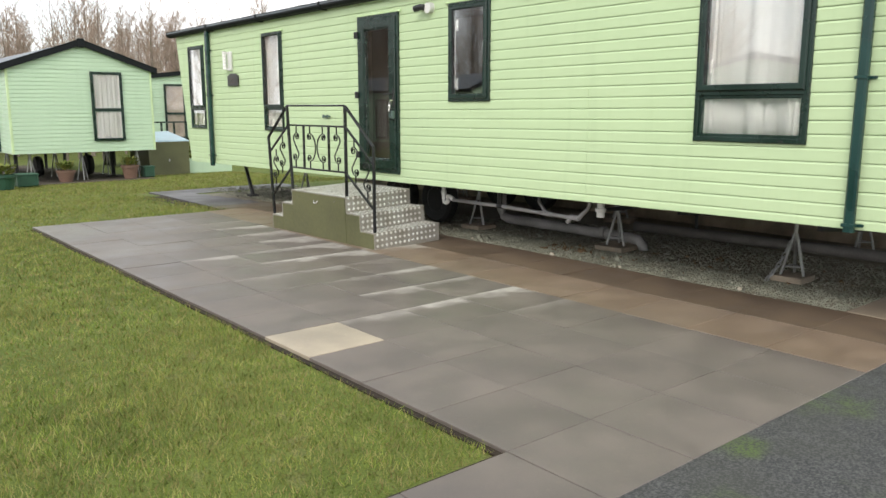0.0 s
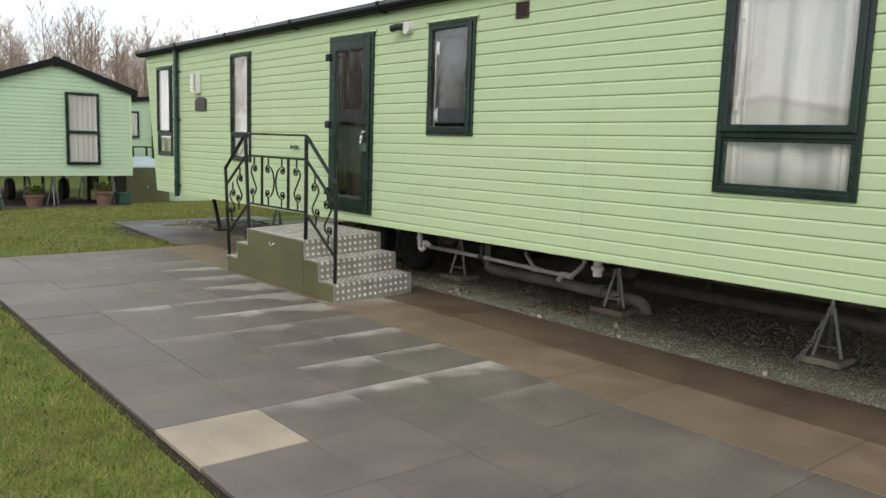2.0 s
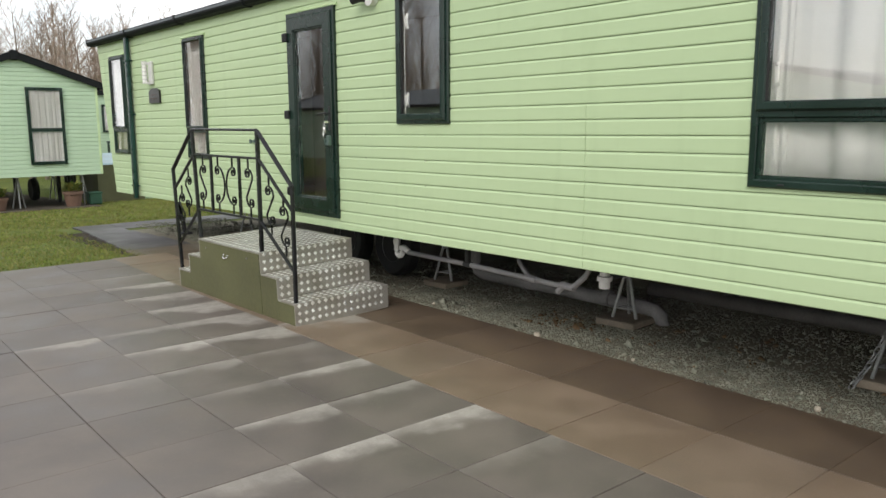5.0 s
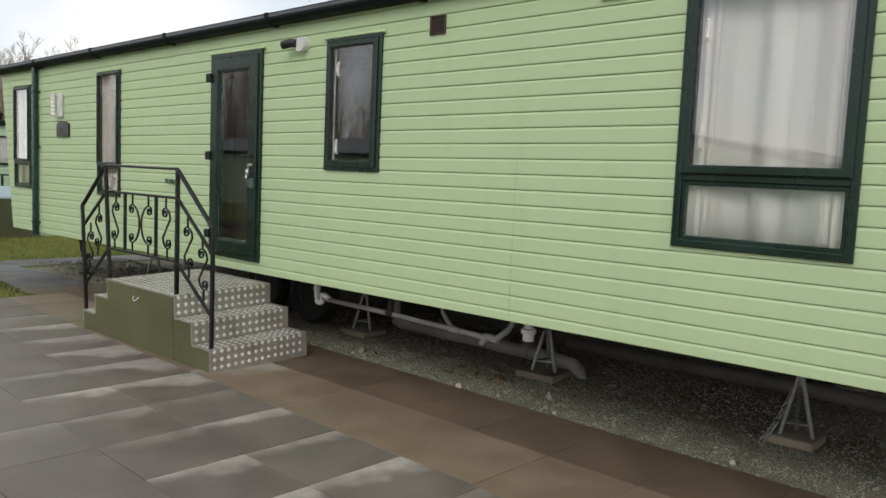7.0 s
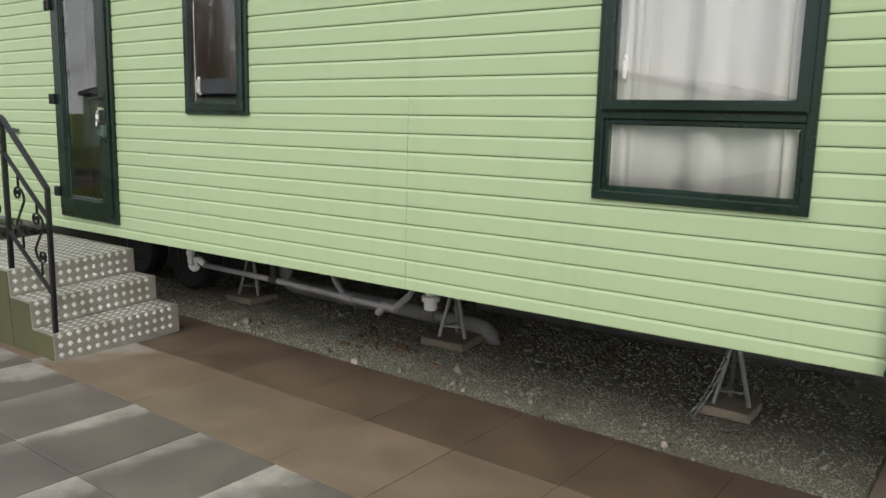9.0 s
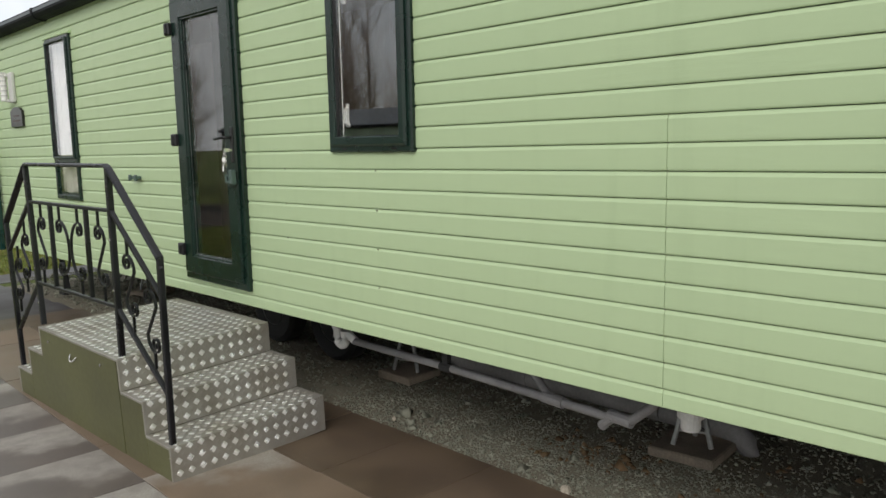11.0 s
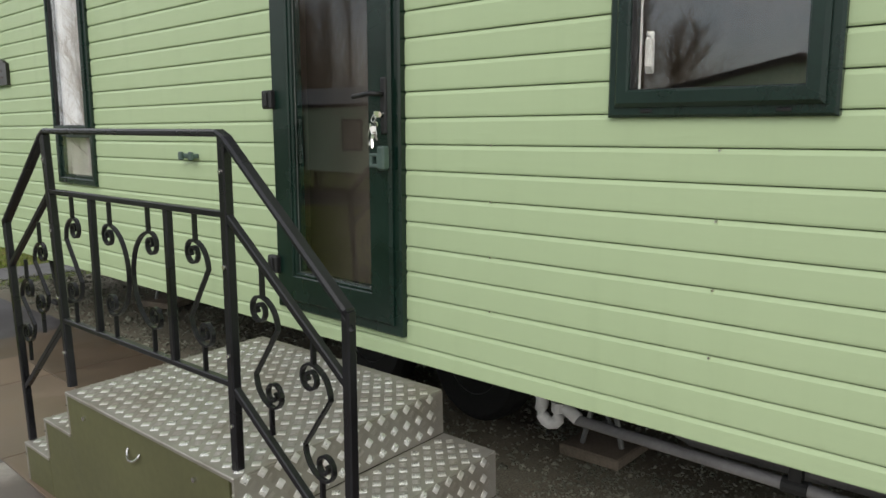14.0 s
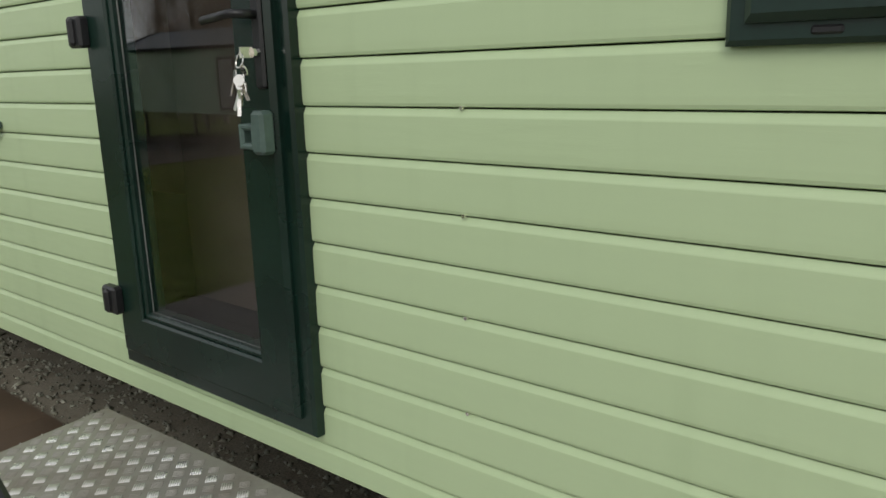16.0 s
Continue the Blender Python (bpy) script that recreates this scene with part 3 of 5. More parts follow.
def window(key, transom=None, drapes=True, handles=(), sash_w=0.058):
    y0, y1, z0, z1 = OPENINGS[key]
    w = thing("window", (WALL, (y0 + y1) / 2, z0), "", "window", kind="structure")
    w.parent, w.matrix_parent_inverse = home, base_of(home).inverted()
    for k in ("category", "kind", "label"):
        if k in w:
            del w[k]
    part("outer_frame", ring_frame(bmesh.new(), y0, y1, z0, z1, 0.042, WALL - 0.022, WALL + 0.055, 0.008), M_FRAME, w)
    part("drip_hood", hood(y0, y1, z1), M_TRIM, w, "pale green drip strip")
    a, b = z0 + 0.036, z1 - 0.036
    if transom:
        bm = boxed(WALL - 0.02, WALL + 0.05, y0 + 0.036, y1 - 0.036, transom - 0.022, transom + 0.022, bevel=0.005)
        part("transom", bm, M_FRAME, w)
        part("lower_bead", ring_frame(bmesh.new(), y0 + 0.036, y1 - 0.036, a, transom - 0.018, 0.028, WALL - 0.006, WALL + 0.04, 0.006), M_FRAME, w)
        pane(boxed(WALL - 0.004, WALL, y0 + 0.055, y1 - 0.055, a + 0.02, transom - 0.036), M_GLASS, w)
        a = transom + 0.018
    sash = part("sash", ring_frame(bmesh.new(), y0 + 0.03, y1 - 0.03, a - 0.006, b + 0.006, sash_w, WALL - 0.042, WALL + 0.03, 0.012), M_FRAME, w)
    part("gasket", ring_frame(bmesh.new(), y0 + 0.025 + sash_w, y1 - 0.025 - sash_w, a - 0.011 + sash_w, b + 0.011 - sash_w, 0.008, WALL - 0.03, WALL + 0.01, 0.001), M_GASKET, sash)
    pane(boxed(WALL - 0.02, WALL - 0.016, y0 + 0.028 + sash_w, y1 - 0.028 - sash_w, a - 0.008 + sash_w, b + 0.008 - sash_w), M_GLASS, w)
    for k in (0.2, 0.8):
        yy = y0 + (y1 - y0) * k
        part("drain_cap", boxed(WALL - 0.026, WALL - 0.02, yy - 0.02, yy + 0.02, z0 + 0.012, z0 + 0.024, bevel=0.003), M_BLACK_PLASTIC, w)
    for zz in handles:
        part("catch", sweep(bmesh.new(), [(WALL + 0.03, y1 - 0.115, zz - 0.06), (WALL + 0.015, y1 - 0.12, zz - 0.045), (WALL + 0.015, y1 - 0.12, zz + 0.03), (WALL + 0.03, y1 - 0.112, zz + 0.05)], square(0.024, 0.02)), M_WHITE_PIPE, w, "white window catch")
    if drapes:
        rng = random.Random(key)
        part("curtain", curtain(bmesh.new(), y0 + 0.01, y1 - 0.01, z0 - 0.02, z1, WALL + 0.06, (y1 - y0) * 3.6, 0.02, rng), M_CURTAIN, w, "white net curtain", smooth=True)
        for ya, yb in ((y1 - 0.2 * (y1 - y0), y1), (y0, y0 + 0.14 * (y1 - y0))):
            part("side_curtain", curtain(bmesh.new(), ya, yb, z0 - 0.02, z1, WALL + 0.034, (yb - ya) * 16, 0.008, rng), M_CURTAIN, w, "white gathered curtain", smooth=True)
    else:
        part("blind_edge", boxed(WALL + 0.012, WALL + 0.016, y1 - 0.094, y1 - 0.086, z0 + 0.08, z1 - 0.08, bevel=0.002), M_WHITE_PIPE, w, "white blind edge")
    return w


window("lounge", 1.655, True, (1.86, 2.45), 0.05)
window("kitchen", None, False, (1.8, 2.43), 0.05)
window("bath", 1.545, True, (), 0.022)
window("bedroom", 1.53, True, (2.0,), 0.03)

# ---- entrance door
y0, y1, z0, z1 = OPENINGS["door"]
door = thing("door", (WALL, (y0 + y1) / 2, z0), "", "")
for k in list(door.keys()):
    del door[k]
door.parent, door.matrix_parent_inverse = home, base_of(home).inverted()
part("door_frame", ring_frame(bmesh.new(), y0, y1, z0, z1, 0.06, WALL - 0.03, WALL + 0.06, 0.008), M_FRAME, door)
part("drip_hood", hood(y0, y1, z1), M_TRIM, door, "pale green drip strip")
ya, yb, za, zb = y0 + 0.036, y1 - 0.03, z0 + 0.045, z1 - 0.045
part("door_leaf", ring_frame(bmesh.new(), ya, yb, za, zb, 0.125, WALL - 0.05, WALL + 0.03, 0.012), M_FRAME, door)
part("glazing_bead", ring_frame(bmesh.new(), ya + 0.118, yb - 0.118, za + 0.118, zb - 0.118, 0.022, WALL - 0.04, WALL + 0.02, 0.012), M_FRAME, door)
part("seal", ring_frame(bmesh.new(), ya + 0.138, yb - 0.138, za + 0.138, zb - 0.138, 0.003, WALL - 0.027, WALL - 0.015, 0.001), M_GALV, door)
pane(boxed(WALL - 0.022, WALL - 0.017, ya + 0.138, yb - 0.138, za + 0.138, zb - 0.138), M_DOOR_GLASS, door, False)
for zz in (0.935, 1.695, 2.44):
    bm = boxed(WALL - 0.08, WALL - 0.045, yb - 0.032, yb + 0.04, zz - 0.042, zz + 0.042, bevel=0.008)
    box(bm, WALL - 0.092, WALL - 0.06, yb - 0.01, yb + 0.014, zz - 0.036, zz + 0.036, bevel=0.008)
    part("hinge", bm, M_BLACK_PLASTIC, door, "black hinge block")
HANDLE_Y = ya + 0.026
handle = part("handle_plate", boxed(WALL - 0.062, WALL - 0.049, HANDLE_Y - 0.017, HANDLE_Y + 0.017, 1.545, 1.765, bevel=0.006), M_BLACK_PLASTIC, door)
part("lever", sweep(bmesh.new(), [(WALL - 0.055, HANDLE_Y, 1.7), (WALL - 0.1, HANDLE_Y, 1.7), (WALL - 0.11, HANDLE_Y + 0.02, 1.702), (WALL - 0.105, HANDLE_Y + 0.125, 1.692)], circle(0.0095, 8)), M_BLACK_PLASTIC, handle, smooth=True)
part("lock_cylinder", sweep(bmesh.new(), [(WALL - 0.052, HANDLE_Y, 1.622), (WALL - 0.078, HANDLE_Y, 1.622)], circle(0.012, 10)), M_CHROME, handle)


# ---------------- fixtures on the wall ----------------
def bunch_of_keys():
    at = (WALL - 0.085, HANDLE_Y, 1.612)
    t = thing("bunch_of_keys", at, "shiny nickel bunch of keys hanging from the door lock", "keys")
    rng = random.Random(4)
    part("key", boxed(at[0] - 0.022, at[0] + 0.008, at[1] - 0.002, at[1] + 0.002, 1.61, 1.634, bevel=0.001), M_KEY, t)
    ring = [(at[0] - 0.024 + 0.004 * math.sin(a), at[1] + 0.012 * math.cos(a), 1.605 + 0.014 * math.sin(a)) for a in np.linspace(0, 6.1, 16)]
    part("ring", sweep(bmesh.new(), ring, circle(0.0018, 6)), M_KEY, t)
    for i in range(6):
        a = rng.uniform(-0.45, 0.45)
        top = Vector((at[0] - 0.026 - 0.006 * (i % 3), at[1] + rng.uniform(-0.012, 0.012), 1.595 - 0.01 * i))
        bm = bmesh.new()
        blade = boxed(-0.0012, 0.0012, -0.004, 0.004, -0.055, -0.018)
        bow = lathe(bmesh.new(), [(0.0, -0.0014), (0.0125, -0.0014), (0.0125, 0.0014), (0.0, 0.0014)], (0, 0, 0), 12)
        for src, m in ((blade, Matrix.Identity(4)), (bow, pose(0, 0, -0.01, 0, 90, 0))):
            me = bpy.data.meshes.new("tmp")
            src.to_mesh(me)
            src.free()
            me.transform(Matrix.Translation(top) @ pose(0, 0, 0, math.degrees(a), rng.uniform(-20, 20), rng.uniform(-50, 50)) @ m)
            bm.from_mesh(me)
            bpy.data.meshes.remove(me)
        part("key", bm, M_KEY, t)


bunch_of_keys()
t = thing("padlock_box", (WALL - 0.06, HANDLE_Y - 0.02, 1.42), "small grey-green door guard hasp below the keys", "lock")
bm = boxed(WALL - 0.09, WALL - 0.05, HANDLE_Y - 0.03, HANDLE_Y + 0.012, 1.405, 1.5, bevel=0.008)
part("case", bm, M_LOCK, t)
part("hasp", ring_frame(bmesh.new(), HANDLE_Y + 0.006, HANDLE_Y + 0.06, 1.415, 1.47, 0.014, WALL - 0.085, WALL - 0.05, 0.003), M_LOCK, t)

t = thing("door_catch", (WALL, 8.97, 1.42), "small dark green door retaining catch on the cladding", "door catch")
bm = boxed(WALL - 0.035, WALL + 0.001, 8.9, 9.04, 1.405, 1.43, bevel=0.005)
box(bm, WALL - 0.05, WALL - 0.03, 8.9, 8.935, 1.395, 1.44, bevel=0.005)
box(bm, WALL - 0.05, WALL - 0.03, 9.005, 9.04, 1.395, 1.44, bevel=0.005)
part("catch_body", bm, M_LOCK, t)

t = thing("spotlight", (WALL, 6.75, 2.65), "white round wall spotlight with a black hood", "wall light")
part("base", sweep(bmesh.new(), [(WALL + 0.004, 6.7, 2.65), (WALL - 0.03, 6.7, 2.65), (WALL - 0.055, 6.7, 2.645), (WALL - 0.062, 6.7, 2.645)], circle(0.06, 18)), M_WHITE_PIPE, t, smooth=False)
bm = bmesh.new()
sweep(bm, [(WALL - 0.055, 6.745, 2.655), (WALL - 0.075, 6.8, 2.66), (WALL - 0.1, 6.88, 2.645)], circle(0.036, 16))
part("hood", bm, M_BLACK_PLASTIC, t)
part("lens", sweep(bmesh.new(), [(WALL - 0.1, 6.88, 2.645), (WALL - 0.103, 6.888, 2.643)], circle(0.03, 14)), M_CHROME, t)

t = thing("air_vent", (WALL, 5.14, 2.59), "square brown slatted air vent", "vent")
part("vent_frame", ring_frame(bmesh.new(), 5.065, 5.215, 2.595, 2.725, 0.014, WALL - 0.014, WALL + 0.006, 0.003), M_BROWN_VENT, t)
part("backing", boxed(WALL - 0.002, WALL + 0.006, 5.078, 5.202, 2.608, 2.712), M_BLACK_PLASTIC, t)
for zz in np.linspace(2.617, 2.703, 6):
    part("slat", boxed(WALL - 0.012, WALL - 0.001, 5.077, 5.203, float(zz) - 0.006, float(zz) + 0.003, bevel=0.001), M_BROWN_VENT, t)

t = thing("slot_vent", (WALL, 3.7, 2.69), "narrow pale green slot vent cover", "vent")
part("cover", boxed(WALL - 0.022, WALL + 0.004, 3.6, 3.8, 2.672, 2.705, bevel=0.006), M_TRIM, t)

t = thing("wall_lamp", (WALL, 12.05, 2.15), "white outdoor wall lamp with a glass tube", "wall light")
part("backplate", boxed(WALL - 0.04, WALL + 0.004, 11.87, 11.99, 2.13, 2.44, bevel=0.012), M_WHITE_PIPE, t, "cream backplate")
part("shade", tube([(WALL - 0.07, 12.03, 2.16), (WALL - 0.07, 12.03, 2.43)], 0.03, 14), M_CURTAIN, t, "frosted white tube")
for zz in (2.15, 2.2, 2.25, 2.3, 2.35, 2.4, 2.43):
    part("band", tube([(WALL - 0.07, 12.03, zz), (WALL - 0.07, 12.03, zz + 0.014)], 0.038, 14), M_WHITE_PIPE, t)
part("arm", boxed(WALL - 0.06, WALL - 0.02, 11.97, 12.02, 2.14, 2.17, bevel=0.004), M_WHITE_PIPE, t)
part("top_arm", boxed(WALL - 0.06, WALL - 0.02, 11.97, 12.02, 2.4, 2.43, bevel=0.004), M_WHITE_PIPE, t)

t = thing("name_plaque", (WALL, 11.85, 1.87), "dark plaque with a rounded top on the cladding", "plaque")
bm = bmesh.new()
arch = [(11.67, 1.885), (12.05, 1.885), (12.05, 2.05)] + [(11.86 + 0.15 * math.cos(a), 2.05 + 0.035 * math.sin(a)) for a in np.linspace(0, math.pi, 9)] + [(11.67, 2.05)]
for x in (WALL - 0.024, WALL + 0.004):
    bm.faces.new([bm.verts.new((x, y, zz)) for y, zz in arch])
rims = [list(f.verts) for f in bm.faces]
for i in range(len(arch)):
    j = (i + 1) % len(arch)
    bm.faces.new((rims[0][i], rims[0][j], rims[1][j], rims[1][i]))
part("plate", bm, M_PLATE, t)
for zz, k in ((1.995, 0.09), (1.945, 0.11)):
    part("lettering", boxed(WALL - 0.0265, WALL - 0.022, 11.86 - k, 11.86 + k, zz - 0.008, zz + 0.008), M_BROWN_VENT, t, "worn lettering bar")

# ---------------- entrance steps ----------------
SX0, SY0 = 4.8188, 6.5211      # near front foot of the flight
RISE, GOING, LANDING, WIDE = 0.1790, 0.2577, 1.1707, 0.9310
STEP_TURN, STEP_TILT = 1.88, 2.10   # degrees: it stands a little askew and rises towards the home
SX1 = SX0 + WIDE
Y = [SY0, SY0 + GOING, SY0 + 2 * GOING, SY0 + 2 * GOING + LANDING, SY0 + 3 * GOING + LANDING, SY0 + 4 * GOING + LANDING]
steps = thing("entrance_steps", (SX0 + WIDE / 2, SY0 + 1.1, 0.0), "aluminium checker-plate entrance steps with olive green sides", "steps")


def stand_askew(ob, tilt):
    ob.matrix_basis = pose(SX0, SY0, 0, 0, -tilt, STEP_TURN) @ Matrix.Translation((-SX0, -SY0, 0)) @ ob.matrix_basis


def lozenges(parent, origin, u, v, lu, lv, n):
    """Five-bar pattern: groups of raised bars on a square lattice, their gleam from the sky put into a brighter metal,
    and duller crosswise groups pressed shallower between them.
    """
    o, u, v, n = (np.array(q, float) for q in (origin, u, v, n))
    step = 0.0635
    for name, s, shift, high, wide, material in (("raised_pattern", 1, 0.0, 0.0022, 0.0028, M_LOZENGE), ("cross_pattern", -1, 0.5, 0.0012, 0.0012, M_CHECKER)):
        verts, faces = [], []
        a, b = (u + s * v) / math.sqrt(2), (v - s * u) / math.sqrt(2)
        for j in range(int(lv / step) + 2):
            for i in range(int(lu / step) + 2):
                p, q = 0.03 + step * (i + shift - 1), 0.03 + step * (j + shift - 1)
                if not (0.016 < p < lu - 0.016 and 0.016 < q < lv - 0.012):
                    continue
                for k in range(-2, 3):
                    m = o + u * p + v * q + b * k * 0.0058
                    at = len(verts)
                    for h, g in ((0.0, 1.0), (high, 0.72)):
                        for x, y in ((-1, -1), (1, -1), (1, 1), (-1, 1)):
                            verts.append(m + a * x * 0.0145 * (0.8 + 0.2 * g) + b * y * wide * g + n * h)
                    faces += [(at + 4, at + 5, at + 6, at + 7)] + [(at + e, at + (e + 1) % 4, at + 4 + (e + 1) % 4, at + 4 + e) for e in range(4)]
        if verts:
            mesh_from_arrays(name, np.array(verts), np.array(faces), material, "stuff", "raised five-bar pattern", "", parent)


def plate(name, x0, x1, ya, yb, za, zb):
    return part(name, boxed(x0, x1, ya, yb, za, zb, bevel=0.0025), M_CHECKER, steps)


T = 0.006
TOP_Z = 3 * RISE
for s, edge in ((1, [(Y[0], RISE, Y[1]), (Y[1], 2 * RISE, Y[2])]), (-1, [(Y[5], RISE, Y[4]), (Y[4], 2 * RISE, Y[3])])):
    for y, zt, back in edge:
        tread = plate("tread", SX0, SX1, min(y, back), max(y, back), zt - T, zt)
        lozenges(tread, (SX0, min(y, back), zt), (1, 0, 0), (0, 1, 0), WIDE, GOING, (0, 0, 1))
        riser = plate("riser", SX0, SX1, min(y, y + s * T), max(y, y + s * T), zt - RISE - (0.03 if zt == RISE else -0.0005), zt - T - 0.001)
        lozenges(riser, (SX0, y, zt - RISE + 0.004), (1, 0, 0), (0, 0, 1), WIDE, RISE - 0.006, (0, -s, 0))
top = plate("platform", SX0, SX1, Y[2], Y[3], TOP_Z - T, TOP_Z)
lozenges(top, (SX0, Y[2], TOP_Z), (1, 0, 0), (0, 1, 0), WIDE, LANDING, (0, 0, 1))
for y, s in ((Y[2], 1), (Y[3], -1)):
    riser = plate("riser", SX0, SX1, min(y, y + s * T), max(y, y + s * T), 2 * RISE + 0.0005, TOP_Z - T - 0.001)
    lozenges(riser, (SX0, y, 2 * RISE + 0.004), (1, 0, 0), (0, 0, 1), WIDE, RISE - 0.006, (0, -s, 0))
for x in (SX0 - 0.004, SX1 - 0.006):   # olive sides, front and back
    for ya, yb, zt in ((Y[0] + 0.005, Y[1] + 0.002, RISE), (Y[1] + 0.002, Y[2] + 0.025, 2 * RISE), (Y[3] - 0.002, Y[4] - 0.002, 2 * RISE), (Y[4] - 0.002, Y[5] - 0.005, RISE)):
        part("side_panel", boxed(x - 0.004, x + 0.008, ya, yb - 0.001, -0.02, zt - 0.005, bevel=0.0015), M_OLIVE, steps)
    part("side_panel", boxed(x - 0.006, x + 0.008, Y[2] + 0.03, Y[3] - 0.003, -0.01, TOP_Z - 0.006, bevel=0.002), M_OLIVE, steps, "olive green access door")
for i, y in enumerate(Y):
    d, k = (0.005, i) if i < 3 else (-0.005, 5 - i)
    part("corner_trim", boxed(SX0 - 0.012, SX0 + 0.004, y + d - 0.006, y + d + 0.006, k * RISE, (k + 1) * RISE, bevel=0.002), M_CHECKER, steps)
    part("rivet", tube([(SX0 - 0.01, y + d, (k + 0.7) * RISE), (SX0 - 0.016, y + d, (k + 0.7) * RISE)], 0.004, 8), M_KEY, steps)
for ya, yb, zt in ((Y[0], Y[1], RISE), (Y[1], Y[2], 2 * RISE), (Y[2], Y[3], TOP_Z), (Y[3], Y[4], 2 * RISE), (Y[4], Y[5], RISE)):
    part("edge_trim", boxed(SX0 - 0.014, SX0 + 0.006, ya, yb, zt - 0.014, zt + 0.002, bevel=0.003), M_CHECKER, steps)
pull = [(SX0 - 0.012, SY0 + 1.14 + 0.042 * math.cos(a), 0.445 - 0.03 * math.sin(a)) for a in np.linspace(0, math.pi, 9)]
part("pull_handle", sweep(bmesh.new(), [(p[0] - 0.02 * math.sin(i / 8 * math.pi), p[1], p[2]) for i, p in enumerate(pull)], circle(0.005, 6)), M_CHROME, steps, "small chrome loop handle")
for y, zz in ((SY0 + 0.74, 0.465), (SY0 + 1.53, 0.465)):
    part("bolt", sweep(bmesh.new(), [(SX0 - 0.008, y, zz), (SX0 - 0.019, y, zz)], circle(0.009, 8)), M_CHROME, steps)
stand_askew(steps, STEP_TILT)

# ---------------- railing on the steps ----------------
rail = thing("railing", (SX0, SY0 + 1.1, RISE), "black wrought-iron handrail with scrolls on the entrance steps", "railing")
RX = SX0 + 0.018
NEAR, FAR, NEAR_END, FAR_END = SY0 + 0.56, SY0 + 1.81, SY0 + 0.036, SY0 + 2.288
LEAN = 0.08             # the far posts lean in towards their feet


def rod(name, a, b, w=0.026, h=0.026):
    return part(name, bar((RX, *a), (RX, *b), w, h), M_BLACK, rail)


def far_y(zz, top=FAR):
    return top - LEAN * (1.55 - zz)


rod("post", (NEAR, TOP_Z + 0.001), (NEAR, 1.545), 0.032, 0.032)
rod("post", (far_y(TOP_Z), TOP_Z + 0.001), (FAR, 1.545), 0.032, 0.032)
rod("end_post", (NEAR_END, RISE + 0.002), (NEAR_END, 1.12), 0.03, 0.03)
rod("end_post", (FAR_END - 0.085, RISE + 0.002), (FAR_END, 1.16), 0.03, 0.03)
part("handrail", sweep(bmesh.new(), [(RX, NEAR_END - 0.003, 1.07), (RX, NEAR_END + 0.002, 1.12), (RX, NEAR - 0.012, 1.545), (RX, NEAR + 0.02, 1.56), (RX, FAR - 0.02, 1.56), (RX, FAR + 0.012, 1.545), (RX, FAR_END - 0.002, 1.165), (RX, FAR_END + 0.003, 1.11)], square(0.04, 0.022, 0.3)), M_BLACK, rail)
rod("middle_rail", (NEAR, 1.325), (far_y(1.325), 1.325), 0.026, 0.02)
rod("lower_rail", (NEAR, 0.81), (far_y(0.81), 0.81), 0.026, 0.02)
rod("sloping_rail", (NEAR, 1.325), (NEAR_END, 0.92), 0.024, 0.022)
rod("lower_sloping_rail", (NEAR, 0.8), (NEAR_END, 0.43), 0.024, 0.022)
rod("sloping_rail", (far_y(1.325), 1.325), (FAR_END - 0.02, 0.975), 0.024, 0.022)
rod("lower_sloping_rail", (far_y(0.81), 0.8), (FAR_END - 0.065, 0.42), 0.024, 0.022)
for y in (SY0 + 0.9, SY0 + 1.44):
    rod("baluster", (y, 0.815), (y, 1.32), 0.026, 0.024)
for top_y, lean in ((NEAR, 0.0), (FAR, LEAN)):
    for zz in (0.68, 0.9, 1.17, 1.45):
        y = top_y - lean * (1.55 - zz)
        part("bolt_head", tube([(RX - 0.014, y, zz), (RX - 0.022, y, zz)], 0.0065, 8), M_KEY, rail)


def scroll(y, za, zb, side, bowed):
    """Flat bar with a curl at each end and short stems to the rails: an S, or bowed to one side with both curls on the other."""
    bm = bmesh.new()
    hi, lo = zb - 0.085, za + 0.085
    mid = (hi + lo) / 2
    cy, r = 0.026, 0.041
    half = []
    for i in range(28):
        k = i / 27
        a = math.pi * (0.5 - 2.7 * (1 - k))
        q = 0.009 + (r - 0.009) * k ** 0.8
        half.append((cy + q * math.cos(a), hi - r + q * math.sin(a)))
    reach, drop = (0.108, hi - mid) if bowed else (0.056, 0.085)
    for i in range(1, 10):
        a = math.pi * 0.5 * (1 + i / 9)
        half.append((cy + (cy + reach) * math.cos(a), hi - drop + drop * math.sin(a)))
    turn = 1 if bowed else -1
    other = [(turn * p, 2 * mid - q) for p, q in half][::-1]
    if bowed:
        other = other[1:]
    flat_strip(bm, [(RX, y + side * p, q) for p, q in half + other], (1, 0, 0), 0.015, 0.0075)
    flat_strip(bm, [(RX, y + side * 0.012, zb), (RX, y + side * 0.012, hi - 0.003)], (1, 0, 0), 0.014, 0.009)
    flat_strip(bm, [(RX, y + side * turn * 0.012, za), (RX, y + side * turn * 0.012, lo + 0.003)], (1, 0, 0), 0.014, 0.009)
    return bm


for y, zb, high, side, bowed in ((0.728, 1.317, 0.5, 1, False), (1.042, 1.317, 0.5, -1, True), (1.293, 1.317, 0.5, 1, True), (1.622, 1.317, 0.5, -1, False),
                                 (0.388, 1.188, 0.49, 1, False), (0.168, 1.035, 0.49, 1, False), (1.952, 1.19, 0.47, -1, False), (2.122, 1.015, 0.45, -1, False)):
    part("scroll", scroll(SY0 + y, zb - high, zb, side, bowed), M_BLACK, rail)
stand_askew(rail, 0.0)


